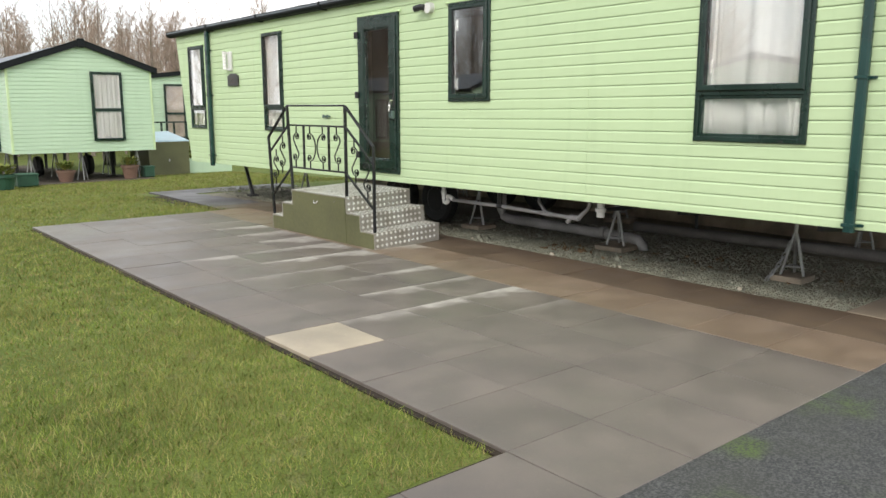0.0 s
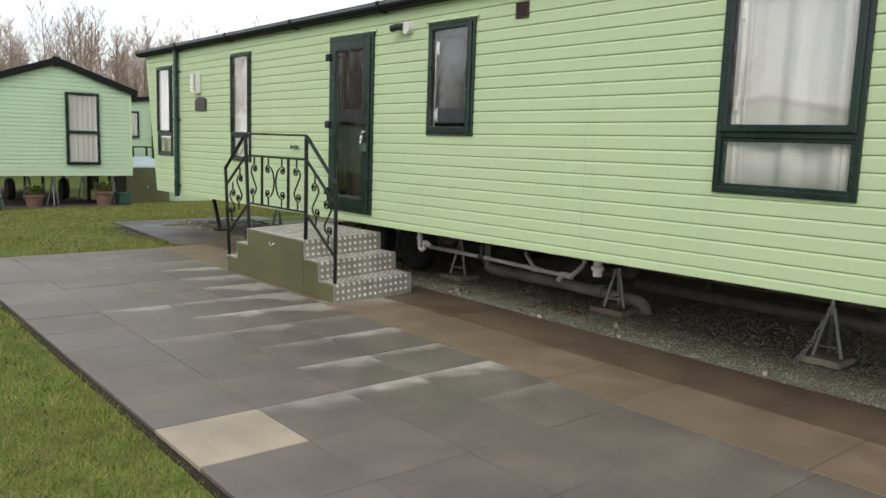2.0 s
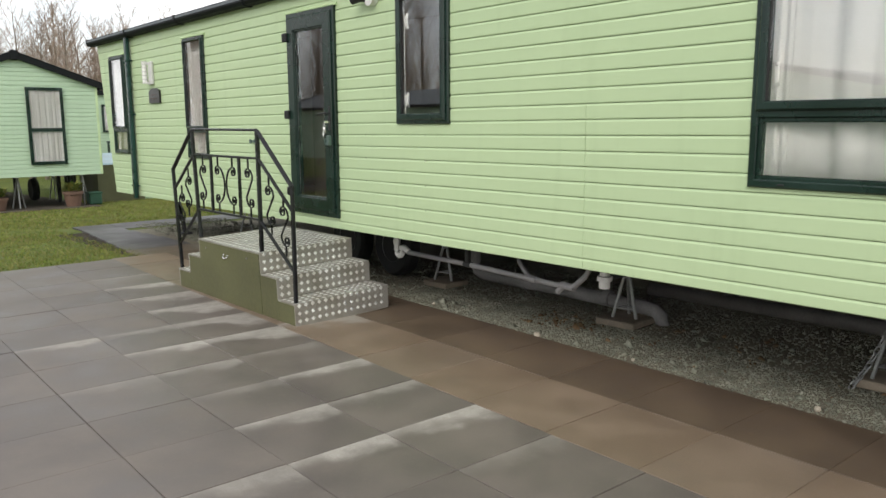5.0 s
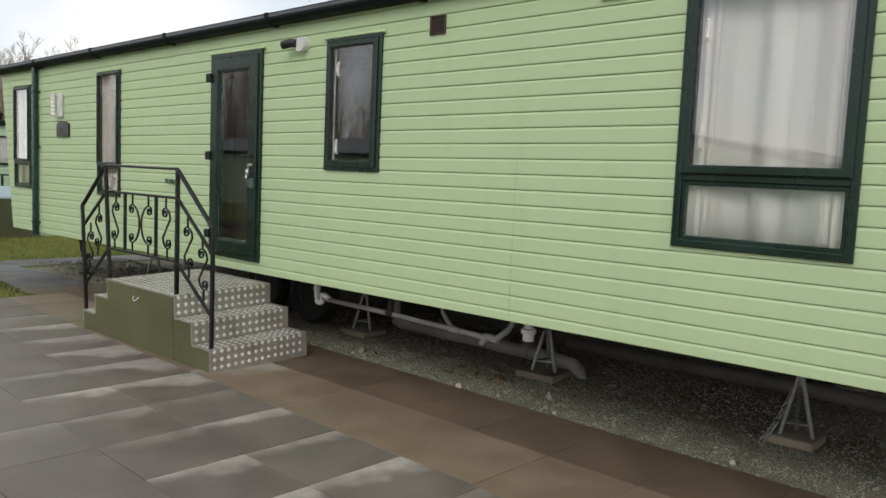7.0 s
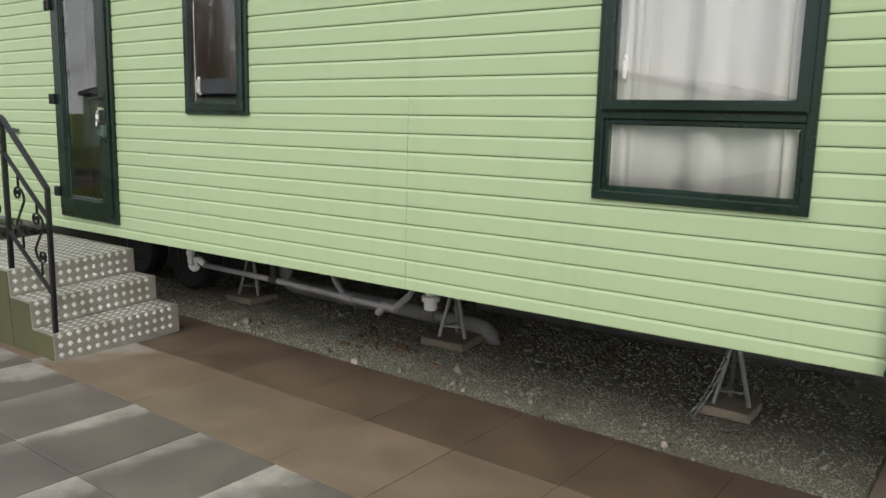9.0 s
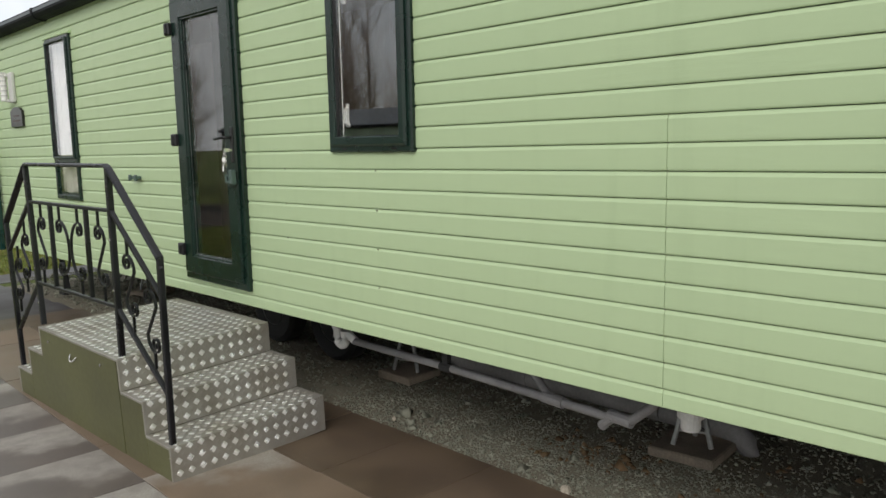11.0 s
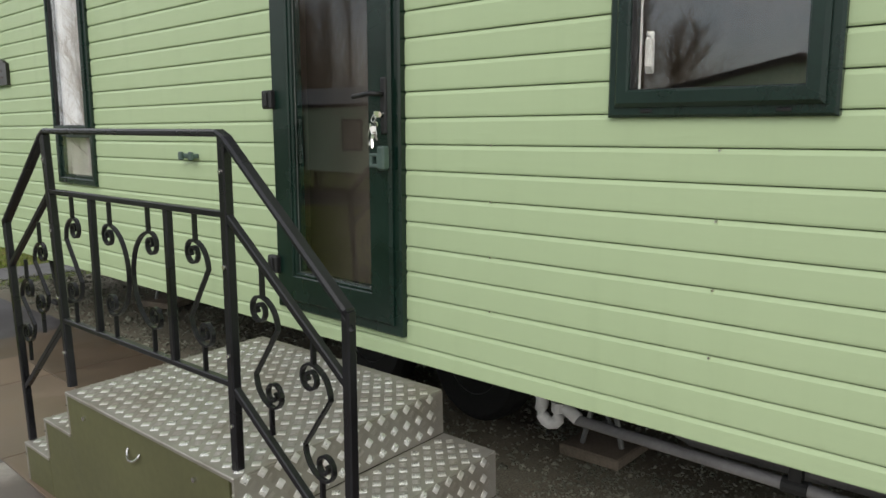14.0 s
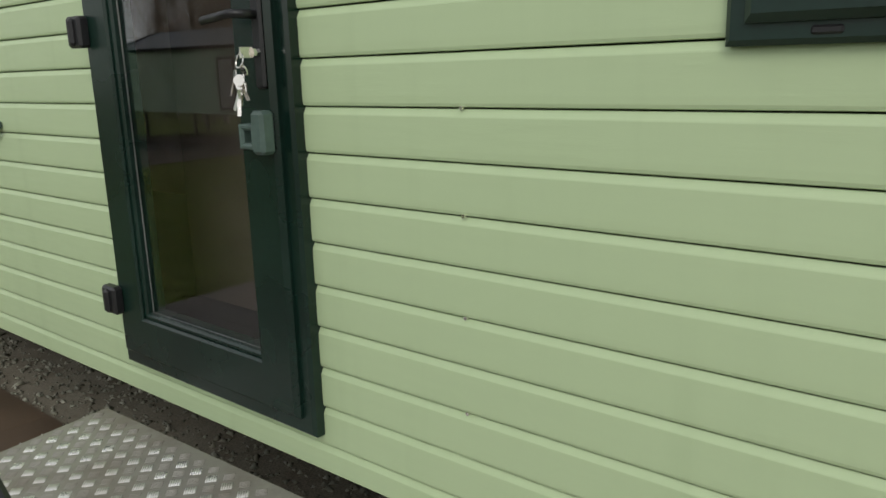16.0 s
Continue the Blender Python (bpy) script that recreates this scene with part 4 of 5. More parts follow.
# ---------------- under the home ----------------
def axle_stand(x, y, turn, pad=0.36, h=0.6):
    at = (x, y, -0.01)
    t = thing("axle_stand", at, "galvanised tripod axle stand on a timber pad", "axle stand", "stands under the home")
    c, s = math.cos(turn), math.sin(turn)
    bm = boxed(-pad / 2, pad / 2, -pad / 2, pad / 2, 0, 0.055, bevel=0.008)
    bmesh.ops.transform(bm, matrix=pose(*at, 0, 0, math.degrees(turn)), verts=bm.verts)
    part("pad", bm, M_PADWOOD, t)
    feet = [(x + 0.11 * math.cos(turn + a), y + 0.11 * math.sin(turn + a), 0.046) for a in (0.3, 2.4, 4.5)]
    head = (x, y, 0.4)
    for f in feet:
        part("leg", bar(f, (x + (f[0] - x) * 0.12, y + (f[1] - y) * 0.12, 0.42), 0.022, 0.022), M_GALV, t)
    for f, g in zip(feet, feet[1:] + feet[:1]):
        lerp = lambda p: tuple(p[i] + (head[i] - p[i]) * 0.22 for i in range(3))
        part("brace", bar(lerp(f), lerp(g), 0.012, 0.012), M_GALV, t)
    part("screw_post", tube([(x, y, 0.36), (x, y, h)], 0.017, 8), M_GALV, t)
    part("saddle", boxed(x - 0.05, x + 0.05, y - 0.05, y + 0.05, h - 0.012, h, bevel=0.003), M_GALV, t)
    return t


axle_stand(6.86, 2.85, 0.04, 0.29, 0.56)
axle_stand(6.91, 4.87, 0.1, 0.35, 0.56)
axle_stand(6.79, 7.0, 0.05, 0.32, 0.56)
axle_stand(6.9, 11.6, 0.4, 0.38, 0.56)
for x in (8.7,):
    for y in (3.0, 6.2, 9.5, 12.2):
        axle_stand(x, y, 0.4, 0.38, 0.56)

for x in (6.92, 8.7):
    t = thing("chassis_beam", (x, 7.3, 0.55), "dark steel chassis beam under the floor", "beam")
    bm = boxed(x - 0.03, x + 0.03, 1.2, 13.6, 0.55, 0.562)
    box(bm, x - 0.005, x + 0.005, 1.2, 13.6, 0.562, 0.652)
    box(bm, x - 0.03, x + 0.03, 1.2, 13.6, 0.652, 0.664)
    part("beam", bm, M_CHASSIS, t)
for y in (2.2, 3.42, 5.1, 6.6, 8.2, 9.8, 11.4, 13.0):
    t = thing("outrigger", (6.3, y, 0.55), "dark steel outrigger under the floor", "bracket")
    bm = bmesh.new()
    vs = [bm.verts.new((x, y + d, z)) for d in (-0.02, 0.02) for x, z in ((5.88, 0.66), (5.88, 0.62), (6.87, 0.52), (6.87, 0.66))]
    for q in ((0, 1, 2, 3), (4, 5, 6, 7), (0, 1, 5, 4), (1, 2, 6, 5), (2, 3, 7, 6), (0, 3, 7, 4)):
        bm.faces.new([vs[i] for i in q])
    part("bracket", bm, M_CHASSIS, t)

for x in (6.75, 8.75):
    for y in (7.75, 8.6):
        t = thing("wheel", (x, y, 0.0), "black road wheel under the home", "wheel")
        prof = [(0.16, -0.08), (0.28, -0.09), (0.315, -0.06), (0.32, 0), (0.315, 0.06), (0.28, 0.09), (0.16, 0.08)]
        bm = lathe(bmesh.new(), prof, (0, 0, 0), 28)
        bmesh.ops.transform(bm, matrix=pose(x, y, 0.305, 0, 90, 0), verts=bm.verts)
        tyre = part("tyre", bm, M_TYRE, t, smooth=False)
        bm = lathe(bmesh.new(), [(0.02, -0.075), (0.1, -0.07), (0.155, -0.04), (0.165, -0.085), (0.165, 0.06), (0.02, 0.06)], (0, 0, 0), 20)
        bmesh.ops.transform(bm, matrix=pose(x, y, 0.305, 0, 90, 0), verts=bm.verts)
        part("rim", bm, M_GALV, t)

# waste pipes
t = thing("waste_pipe", (5.98, 6.8, 0.3), "grey plastic waste pipe with a white trap slung under the home", "pipe")
run = [(6.085, 6.7, 0.44), (6.07, 5.86, 0.445), (6.06, 4.8, 0.428), (6.06, 4.73, 0.43), (6.06, 4.69, 0.45), (6.06, 4.6, 0.53), (6.06, 4.57, 0.57), (6.06, 4.56, 0.66)]
part("pipe", tube(run, 0.021, 10), M_GREY_PIPE, t, smooth=True)
trap = [(6.08, 6.86, 0.66), (6.08, 6.86, 0.47)] + [(6.08, 6.82 + 0.045 * math.cos(a), 0.445 - 0.05 * math.sin(a)) for a in np.linspace(0, math.pi, 7)] + [(6.083, 6.77, 0.47), (6.085, 6.75, 0.475), (6.088, 6.69, 0.442)]
part("trap", tube(trap, 0.026, 12), M_WHITE_PIPE, t, "white plastic trap", smooth=True)
for p, r in (((6.08, 6.86, 0.5), 0.034), ((6.082, 6.775, 0.455), 0.034)):
    part("collar", tube([(p[0], p[1], p[2]), (p[0], p[1], p[2] + 0.04)], r, 12), M_WHITE_PIPE, t)
part("coupling", tube([(6.071, 5.9, 0.445), (6.07, 5.82, 0.445)], 0.027, 12), M_CHASSIS, t)
part("branch", tube([(6.063, 5.13, 0.435), (6.08, 5.18, 0.45), (6.1, 5.29, 0.54), (6.12, 5.33, 0.66)], 0.02, 10), M_GREY_PIPE, t, smooth=True)
part("elbow", tube([(6.06, 4.8, 0.43), (6.062, 4.83, 0.405), (6.068, 4.86, 0.375)], 0.023, 10), M_GREY_PIPE, t)
for y in (5.13, 4.76):
    part("socket", tube([(6.065, y + 0.06, 0.436), (6.063, y - 0.06, 0.431)], 0.028, 12), M_GREY_PIPE, t)
part("pipe_clip", boxed(6.055, 6.085, 5.84, 5.88, 0.45, 0.66), M_CHASSIS, t)
t = thing("gully_inlet", (6.02, 4.36, 0.5), "white plastic waste connector under the cladding", "pipe")
part("connector", lathe(bmesh.new(), [(0.036, 0.0), (0.04, 0.008), (0.04, 0.05), (0.054, 0.055), (0.054, 0.085), (0.036, 0.09), (0.036, 0.14)], (6.05, 4.42, 0.475), 18), M_WHITE_PIPE, t)
part("outlet", tube([(6.05, 4.42, 0.6), (6.08, 4.44, 0.56), (6.2, 4.47, 0.53), (6.9, 4.6, 0.5)], 0.022, 10), M_CHASSIS, t)
t = thing("soil_pipe", (6.6, 5.2, 0.05), "thick dusty grey soil pipe lying on the gravel", "pipe")
part("pipe", tube([(6.95, 6.74, 0.66), (6.95, 6.74, 0.24), (6.955, 6.7, 0.17), (6.96, 6.62, 0.14), (6.97, 6.5, 0.135), (7.03, 5.6, 0.125), (7.1, 4.82, 0.1), (7.11, 4.73, 0.085), (7.12, 4.68, 0.04), (7.12, 4.66, -0.04)], 0.06, 14), M_BIG_PIPE, t, smooth=True)
for ya, yb in ((6.12, 6.06), (5.2, 5.14)):
    part("collar", tube([(7.0 + (6.1 - ya) * 0.06, ya, 0.13), (7.0 + (6.1 - yb) * 0.06, yb, 0.13)], 0.068, 14), M_BIG_PIPE, t)
part("upper_pipe", tube([(7.35, 4.95, 0.2), (7.4, 3.2, 0.215), (7.45, 1.5, 0.22)], 0.055, 12), M_DUSTY_PIPE, t, smooth=True)
for y in (4.2, 2.2):
    part("hanger", boxed(7.39, 7.41, y - 0.015, y + 0.015, 0.2, 0.67), M_CHASSIS, t, "dark steel hanger")
# chain on the nearest stand
t = thing("anchor_chain", (6.7, 2.95, 0.0), "slack galvanised anchor chain running from a stand to the gravel", "chain")
A, B = Vector((6.83, 2.87, 0.36)), Vector((6.67, 3.0, -0.005))
for i in range(9):
    c = A.lerp(B, (i + 0.5) / 9) + Vector((0, 0, -0.04 * math.sin((i + 0.5) / 9 * math.pi)))
    d = (B - A).normalized()
    sd = d.cross(Vector((0, 0, 1))).normalized() if i % 2 else d.cross(Vector((0, 0, 1))).cross(d).normalized()
    loop = [c + d * 0.034 * math.cos(a) + sd * 0.015 * math.sin(a) for a in np.linspace(0, 2 * math.pi, 13)]
    part("link", sweep(bmesh.new(), loop, circle(0.0062, 6)), M_GALV, t)
# propped leg on its pad at the near end
t = thing("corner_support", (6.95, 1.62, 0.0), "dark steel support leg on a pale stacked concrete pad", "support")
part("lower_pad", boxed(6.66, 7.22, 1.43, 1.93, 0.0, 0.05, bevel=0.006), M_CONCRETE, t)
part("upper_pad", boxed(6.68, 7.2, 1.45, 1.91, 0.051, 0.105, bevel=0.006), M_CONCRETE, t)
part("leg", tube([(6.83, 1.62, 0.1), (7.1, 1.28, 0.66)], 0.026, 10), M_CHASSIS, t)
part("foot", tube([(6.83, 1.62, 0.105), (6.835, 1.615, 0.125)], 0.045, 12), M_CHASSIS, t)
# raised leg at the far end
t = thing("jack_leg", (6.3, 12.6, 0.0), "black corner steady under the far end", "jack")
part("leg", bar((6.25, 12.35, 0.02), (6.3, 12.75, 0.6), 0.05, 0.06), M_CHASSIS, t)
part("foot", boxed(6.17, 6.33, 12.27, 12.43, -0.012, 0.02, bevel=0.004), M_CHASSIS, t)

# ---------------- neighbouring homes ----------------
def lapped_sheet(bm, along, a, b, z0, z1, plane, out, pitch=0.1):
    """Boards of a far wall in one mesh. along: 0 for x, 1 for y."""
    z = z0
    while z < z1 - 0.005:
        hi = min(z + pitch, z1)
        ring = [(0.0, z), (0.02, z + 0.001), (0.019, z + (hi - z) * 0.7), (0.0, hi)]
        ends = []
        for q in (a, b):
            fq = q
            ends.append([bm.verts.new((fq(zz) if callable(fq) else fq, plane + out * w, zz) if along == 0 else (plane + out * w, fq(zz) if callable(fq) else fq, zz)) for w, zz in ring])
        for i in range(4):
            bm.faces.new((ends[0][i], ends[0][(i + 1) % 4], ends[1][(i + 1) % 4], ends[1][i]))
        bm.faces.new(ends[0][::-1]), bm.faces.new(ends[1])
        z = hi


def small_window(t, a, b, z0, z1, along, plane, out, transom=None, cloth=True):
    """A window of a far home on a wall across x (along 0) or y (along 1)."""
    def bx(p0, p1, q0, q1, zz0, zz1):
        d0, d1 = sorted((plane + out * q0, plane + out * q1))
        return (p0, p1, d0, d1, zz0, zz1) if along == 0 else (d0, d1, p0, p1, zz0, zz1)
    w = part("window", boxed(*bx(a, b, 0.012, 0.016, z0, z1)), M_INSIDE, t)
    f = 0.07
    for p in ((a, b, z0, z0 + f), (a, b, z1 - f, z1), (a, a + f, z0 + f, z1 - f), (b - f, b, z0 + f, z1 - f)):
        part("frame", boxed(*bx(p[0], p[1], 0.012, 0.06, p[2], p[3]), bevel=0.006), M_FRAME, w)
    if transom:
        part("transom", boxed(*bx(a + f, b - f, 0.014, 0.056, transom - 0.04, transom + 0.04)), M_FRAME, w)
    if cloth:
        rng = random.Random(int(a * 100))
        bm = curtain(bmesh.new(), 0, b - a - 2 * f, z0 + f, z1 - f, 0, (b - a) * 7, 0.006, rng)
        m = Matrix(((0, 1, 0, a + f), (1, 0, 0, plane + out * 0.03), (0, 0, 1, 0), (0, 0, 0, 1))) if along == 0 else Matrix(((1, 0, 0, plane + out * 0.03), (0, 1, 0, a + f), (0, 0, 1, 0), (0, 0, 0, 1)))
        bmesh.ops.transform(bm, matrix=m, verts=bm.verts)
        part("curtain", bm, M_CURTAIN, w, "white curtain")
    g = part("pane", boxed(*bx(a + f, b - f, 0.044, 0.048, z0 + f, z1 - f)), M_GLASS, w)
    g.visible_shadow = False
    return w


def gable_home(name, x0, x1, y0, y1, zb, ze, zr, label, gable_at):
    """A home whose ridge runs along y; boards on its near gable and long sides."""
    t = thing(name, ((x0 + x1) / 2, (y0 + y1) / 2, zb - 0.6), label, "static caravan")
    xm = (x0 + x1) / 2
    part("core", boxed(x0 + 0.02, x1 - 0.02, y0 + 0.02, y1 - 0.02, zb, ze), M_CLAD_FAR, t)
    k = (x1 - x0) / 2 / (zr - ze)
    for plane, out in ((y0 + 0.02, -1), (y1 - 0.02, 1)):
        bm = bmesh.new()
        lapped_sheet(bm, 0, x0 + 0.03, x1 - 0.03, zb, ze, plane, out)
        lapped_sheet(bm, 0, lambda z: x0 + 0.03 + (z - ze) * k, lambda z: x1 - 0.03 - (z - ze) * k, ze, zr - 0.06, plane, out)
        part("end_cladding", bm, M_CLAD_FAR, t)
    for plane, out in ((x0 + 0.02, -1), (x1 - 0.02, 1)):
        bm = bmesh.new()
        lapped_sheet(bm, 1, y0 + 0.03, y1 - 0.03, zb, ze, plane, out)
        part("side_cladding", bm, M_CLAD_FAR, t)
    for x in (x0, x1 - 0.06):
        for y in (y0 - 0.005, y1 - 0.055):
            part("corner_trim", boxed(x, x + 0.06, y, y + 0.06, zb, ze, bevel=0.008), M_TRIM, t)
    o = 0.1
    bm = bmesh.new()
    sec = [(x0 - o, ze - o / k), (xm, zr), (x1 + o, ze - o / k), (x1 + o, ze - o / k + 0.07), (xm, zr + 0.07), (x0 - o, ze - o / k + 0.07)]
    ends = [[bm.verts.new((x, y, z)) for x, z in sec] for y in (y0 - 0.06, y1 + 0.06)]
    for i in range(6):
        bm.faces.new((ends[0][i], ends[0][(i + 1) % 6], ends[1][(i + 1) % 6], ends[1][i]))
    bm.faces.new((ends[0][0], ends[0][1], ends[0][4], ends[0][5])), bm.faces.new((ends[0][1], ends[0][2], ends[0][3], ends[0][4]))
    bm.faces.new((ends[1][0], ends[1][1], ends[1][4], ends[1][5])), bm.faces.new((ends[1][1], ends[1][2], ends[1][3], ends[1][4]))
    roof = part("roof", bm, M_ROOF, t)
    for y in (y0 - 0.1, y1 + 0.06):
        for a, b in (((x0 - o - 0.02, ze - o / k), (xm, zr)), ((xm, zr), (x1 + o + 0.02, ze - o / k))):
            part("bargeboard", bar((a[0], y + 0.02, a[1] + 0.035), (b[0], y + 0.02, b[1] + 0.035), 0.04, 0.16), M_FASCIA, t)
    part("gable_cap", boxed(xm - 0.09, xm + 0.09, y0 - 0.13, y0 - 0.06, zr - 0.1, zr + 0.13, bevel=0.02), M_FASCIA, t)
    for x in (x0 - o - 0.05, x1 + o - 0.02):
        part("gutter", boxed(x, x + 0.07, y0 - 0.06, y1 + 0.06, ze - o / k - 0.04, ze - o / k + 0.05, bevel=0.015), M_FASCIA, t)
    for y in np.linspace(y0 + 2.2, y1 - 0.6, 4):
        for x in (x0 + 0.5, x1 - 0.5):
            part("stand", bar((x, float(y), fall(x, float(y)) - 0.04), (x, float(y), zb + 0.01), 0.09, 0.09), M_CHASSIS, t)
    return t


ng = gable_home("neighbouring_caravan", 4.28, 7.85, 21.4, 32.0, 0.38, 2.5, 3.14, "mint green static caravan with a dark pitched roof, gable end on", 0)
small_window(ng, 6.24, 7.04, 0.66, 2.45, 0, 21.4, -1, 1.47)
small_window(ng, 23.5, 24.6, 1.1, 2.2, 1, 4.28, -1, 1.4)
part("downpipe", bar((4.23, 22.6, 0.4), (4.23, 22.6, 2.44), 0.07, 0.07), M_PIPE_GREEN, ng)
for x in (4.75, 6.0, 7.45):
    for y in (21.8, 24.5):
        z0 = fall(x, y)
        t = thing("axle_stand", (x, y, z0), "grey tripod axle stand under a neighbouring home", "axle stand", "stands under the neighbour")
        for a in (0.4, 2.5, 4.6):
            part("leg", bar((x + 0.15 * math.cos(a), y + 0.15 * math.sin(a), z0 - 0.01), (x, y, 0.37), 0.03, 0.03), M_GALV, t)
        part("saddle", boxed(x - 0.06, x + 0.06, y - 0.06, y + 0.06, 0.35, 0.378), M_GALV, t)
for x in (5.6, 7.0):
    t = thing("wheel", (x, 24.8, fall(x, 24.8)), "dark wheel under a neighbouring home", "wheel")
    bm = lathe(bmesh.new(), [(0.1, -0.08), (0.28, -0.09), (0.31, 0), (0.28, 0.09), (0.1, 0.08)], (0, 0, 0), 20)
    bmesh.ops.transform(bm, matrix=pose(x, 24.8, fall(x, 24.8) + 0.3, 0, 90, 0), verts=bm.verts)
    part("tyre", bm, M_TYRE, t)


def leaf_tuft(bm, at, r, h, n, rng):
    for _ in range(n):
        a, k = rng.uniform(0, 6.28), rng.uniform(0.3, 1)
        p = Vector((at[0] + r * k * math.cos(a) * 0.6, at[1] + r * k * math.sin(a) * 0.6, at[2] + h * rng.uniform(0.1, 0.7)))
        d = Vector((math.cos(a), math.sin(a), rng.uniform(0.2, 1.2))).normalized()
        s = d.cross(Vector((0, 0, 1))).normalized() * 0.03
        bm.faces.new([bm.verts.new(q) for q in (p, p + d * 0.05 + s, p + d * 0.13, p + d * 0.05 - s)])


def potted_plant(x, y, r, h, label, pot, seed):
    z0 = fall(x, y) - 0.012
    t = thing("plant_pot", (x, y, z0), label, "plant pot")
    part("pot", lathe(bmesh.new(), [(r * 0.7, 0), (r * 0.95, h * 0.8), (r * 1.08, h * 0.82), (r * 1.08, h), (r * 0.95, h), (r * 0.9, h * 0.9)], (x, y, z0), 18), pot, t)
    bm = bmesh.new()
    leaf_tuft(bm, (x, y, z0 + h * 0.9), r * 1.5, 0.3, 160, random.Random(seed))
    part("foliage", bm, M_PLANT, t)


potted_plant(5.45, 21.3, 0.22, 0.3, "terracotta pot with a yellow-green plant", M_TERRACOTTA, 1)
potted_plant(7.08, 21.3, 0.22, 0.36, "terracotta pot with a dry brown plant", M_TERRACOTTA, 2)
potted_plant(3.7, 19.5, 0.24, 0.34, "green plastic tub with a low plant", M_GREEN_TUB, 3)
for x, y, w in ((4.3, 20.3, 0.46), (7.62, 21.5, 0.3)):
    z0 = fall(x, y) - 0.012
    t = thing("storage_tub", (x, y, z0), "dark green plastic tub on the hardstanding", "tub")
    part("body", boxed(x - w / 2, x + w / 2, y - w / 2, y + w / 2, z0, z0 + 0.3, bevel=0.03), M_GREEN_TUB, t)
    part("rim", boxed(x - w / 2 - 0.015, x + w / 2 + 0.015, y - w / 2 - 0.015, y + w / 2 + 0.015, z0 + 0.27, z0 + 0.31, bevel=0.01), M_GREEN_TUB, t)

# olive storage chest with a pale cover, and a low skirting panel beyond
z0 = fall(8.5, 22.5) - 0.036
t = thing("storage_chest", (8.6, 23.0, z0), "olive storage chest with a pale blue sloping lid", "storage chest")
part("body", boxed(7.96, 9.15, 22.3, 23.9, z0, z0 + 0.98, bevel=0.01), M_OLIVE, t)
bm = bmesh.new()
vs = [bm.verts.new(v) for v in ((7.94, 22.28, z0 + 0.98), (9.17, 22.28, z0 + 0.98), (9.17, 23.92, z0 + 0.98), (7.94, 23.92, z0 + 0.98), (7.97, 22.31, z0 + 1.02), (9.14, 22.31, z0 + 1.02), (9.14, 23.89, z0 + 1.24), (7.99, 23.89, z0 + 1.2))]
for q in ((0, 1, 2, 3), (4, 5, 6, 7), (0, 1, 5, 4), (1, 2, 6, 5), (2, 3, 7, 6), (3, 0, 4, 7)):
    bm.faces.new([vs[i] for i in q])
part("lid", bm, M_BLUE_COVER, t)
part("hasp", boxed(8.53, 8.57, 22.285, 22.3, z0 + 0.4, z0 + 0.48, bevel=0.003), M_GALV, t)
t = thing("skirting_panel", (9.9, 22.8, z0), "pale green skirting panel standing on the grass", "panel")
part("panel", boxed(9.18, 10.6, 22.55, 22.61, z0, z0 + 0.45, bevel=0.006), M_CLAD_FAR, t)

# third home further back
far = gable_home("far_caravan", 9.4, 22.0, 29.5, 33.5, 0.3, 2.5, 3.2, "green static caravan with a dark roof beyond the lawn", 1)
small_window(far, 10.35, 10.75, 1.3, 2.25, 0, 29.5, -1)
small_window(far, 11.2, 12.0, 0.35, 2.4, 0, 29.5, -1, 1.3, False)
vz = fall(11, 28.5) - 0.03
t = thing("veranda_rail", (11.0, 28.5, vz), "dark wooden veranda rail before a far home", "railing")
for x in np.linspace(10.2, 13.0, 7):
    part("post", boxed(float(x) - 0.03, float(x) + 0.03, 28.47, 28.53, vz, 1.0), M_FRAME, t)
for zz in (0.35, 0.97):
    part("rail", boxed(10.15, 13.05, 28.465, 28.535, zz, zz + 0.05), M_FRAME, t)
t = thing("shrub", (11.8, 27.8, fall(11, 27.8)), "yellow-green shrub beside the veranda", "shrub")
bm = bmesh.new()
for q in range(5):
    leaf_tuft(bm, (11.4 + 0.18 * q, 27.8, fall(11, 27.8) + 0.15 * (q % 3)), 0.6, 1.0, 150, random.Random(q))
part("foliage", bm, M_PLANT, t)
part("stem", tube([(11.8, 27.8, fall(11, 27.8) - 0.03), (11.8, 27.8, 0.2)], 0.03, 6), M_BARK, t)

# homes across the lane, seen only as reflections in the glass
op = gable_home("opposite_caravan", -12.0, -8.4, 21.8, 34.0, 0.05, 2.2, 2.8, "mint green static caravan across the lane", 0)
small_window(op, 24.0, 25.0, 0.75, 1.75, 1, -8.4, 1, None, False)
small_window(op, 27.0, 27.9, 0.2, 1.85, 1, -8.4, 1, None, True)
op2 = gable_home("opposite_caravan", -17.7, -11.3, 6.9, 15.9, 0.2, 2.33, 2.97, "mint green static caravan across the lane", 0)
op2.matrix_basis = Matrix.Translation(op2.location) @ pose(0, 0, 0, 0, 0, 90)


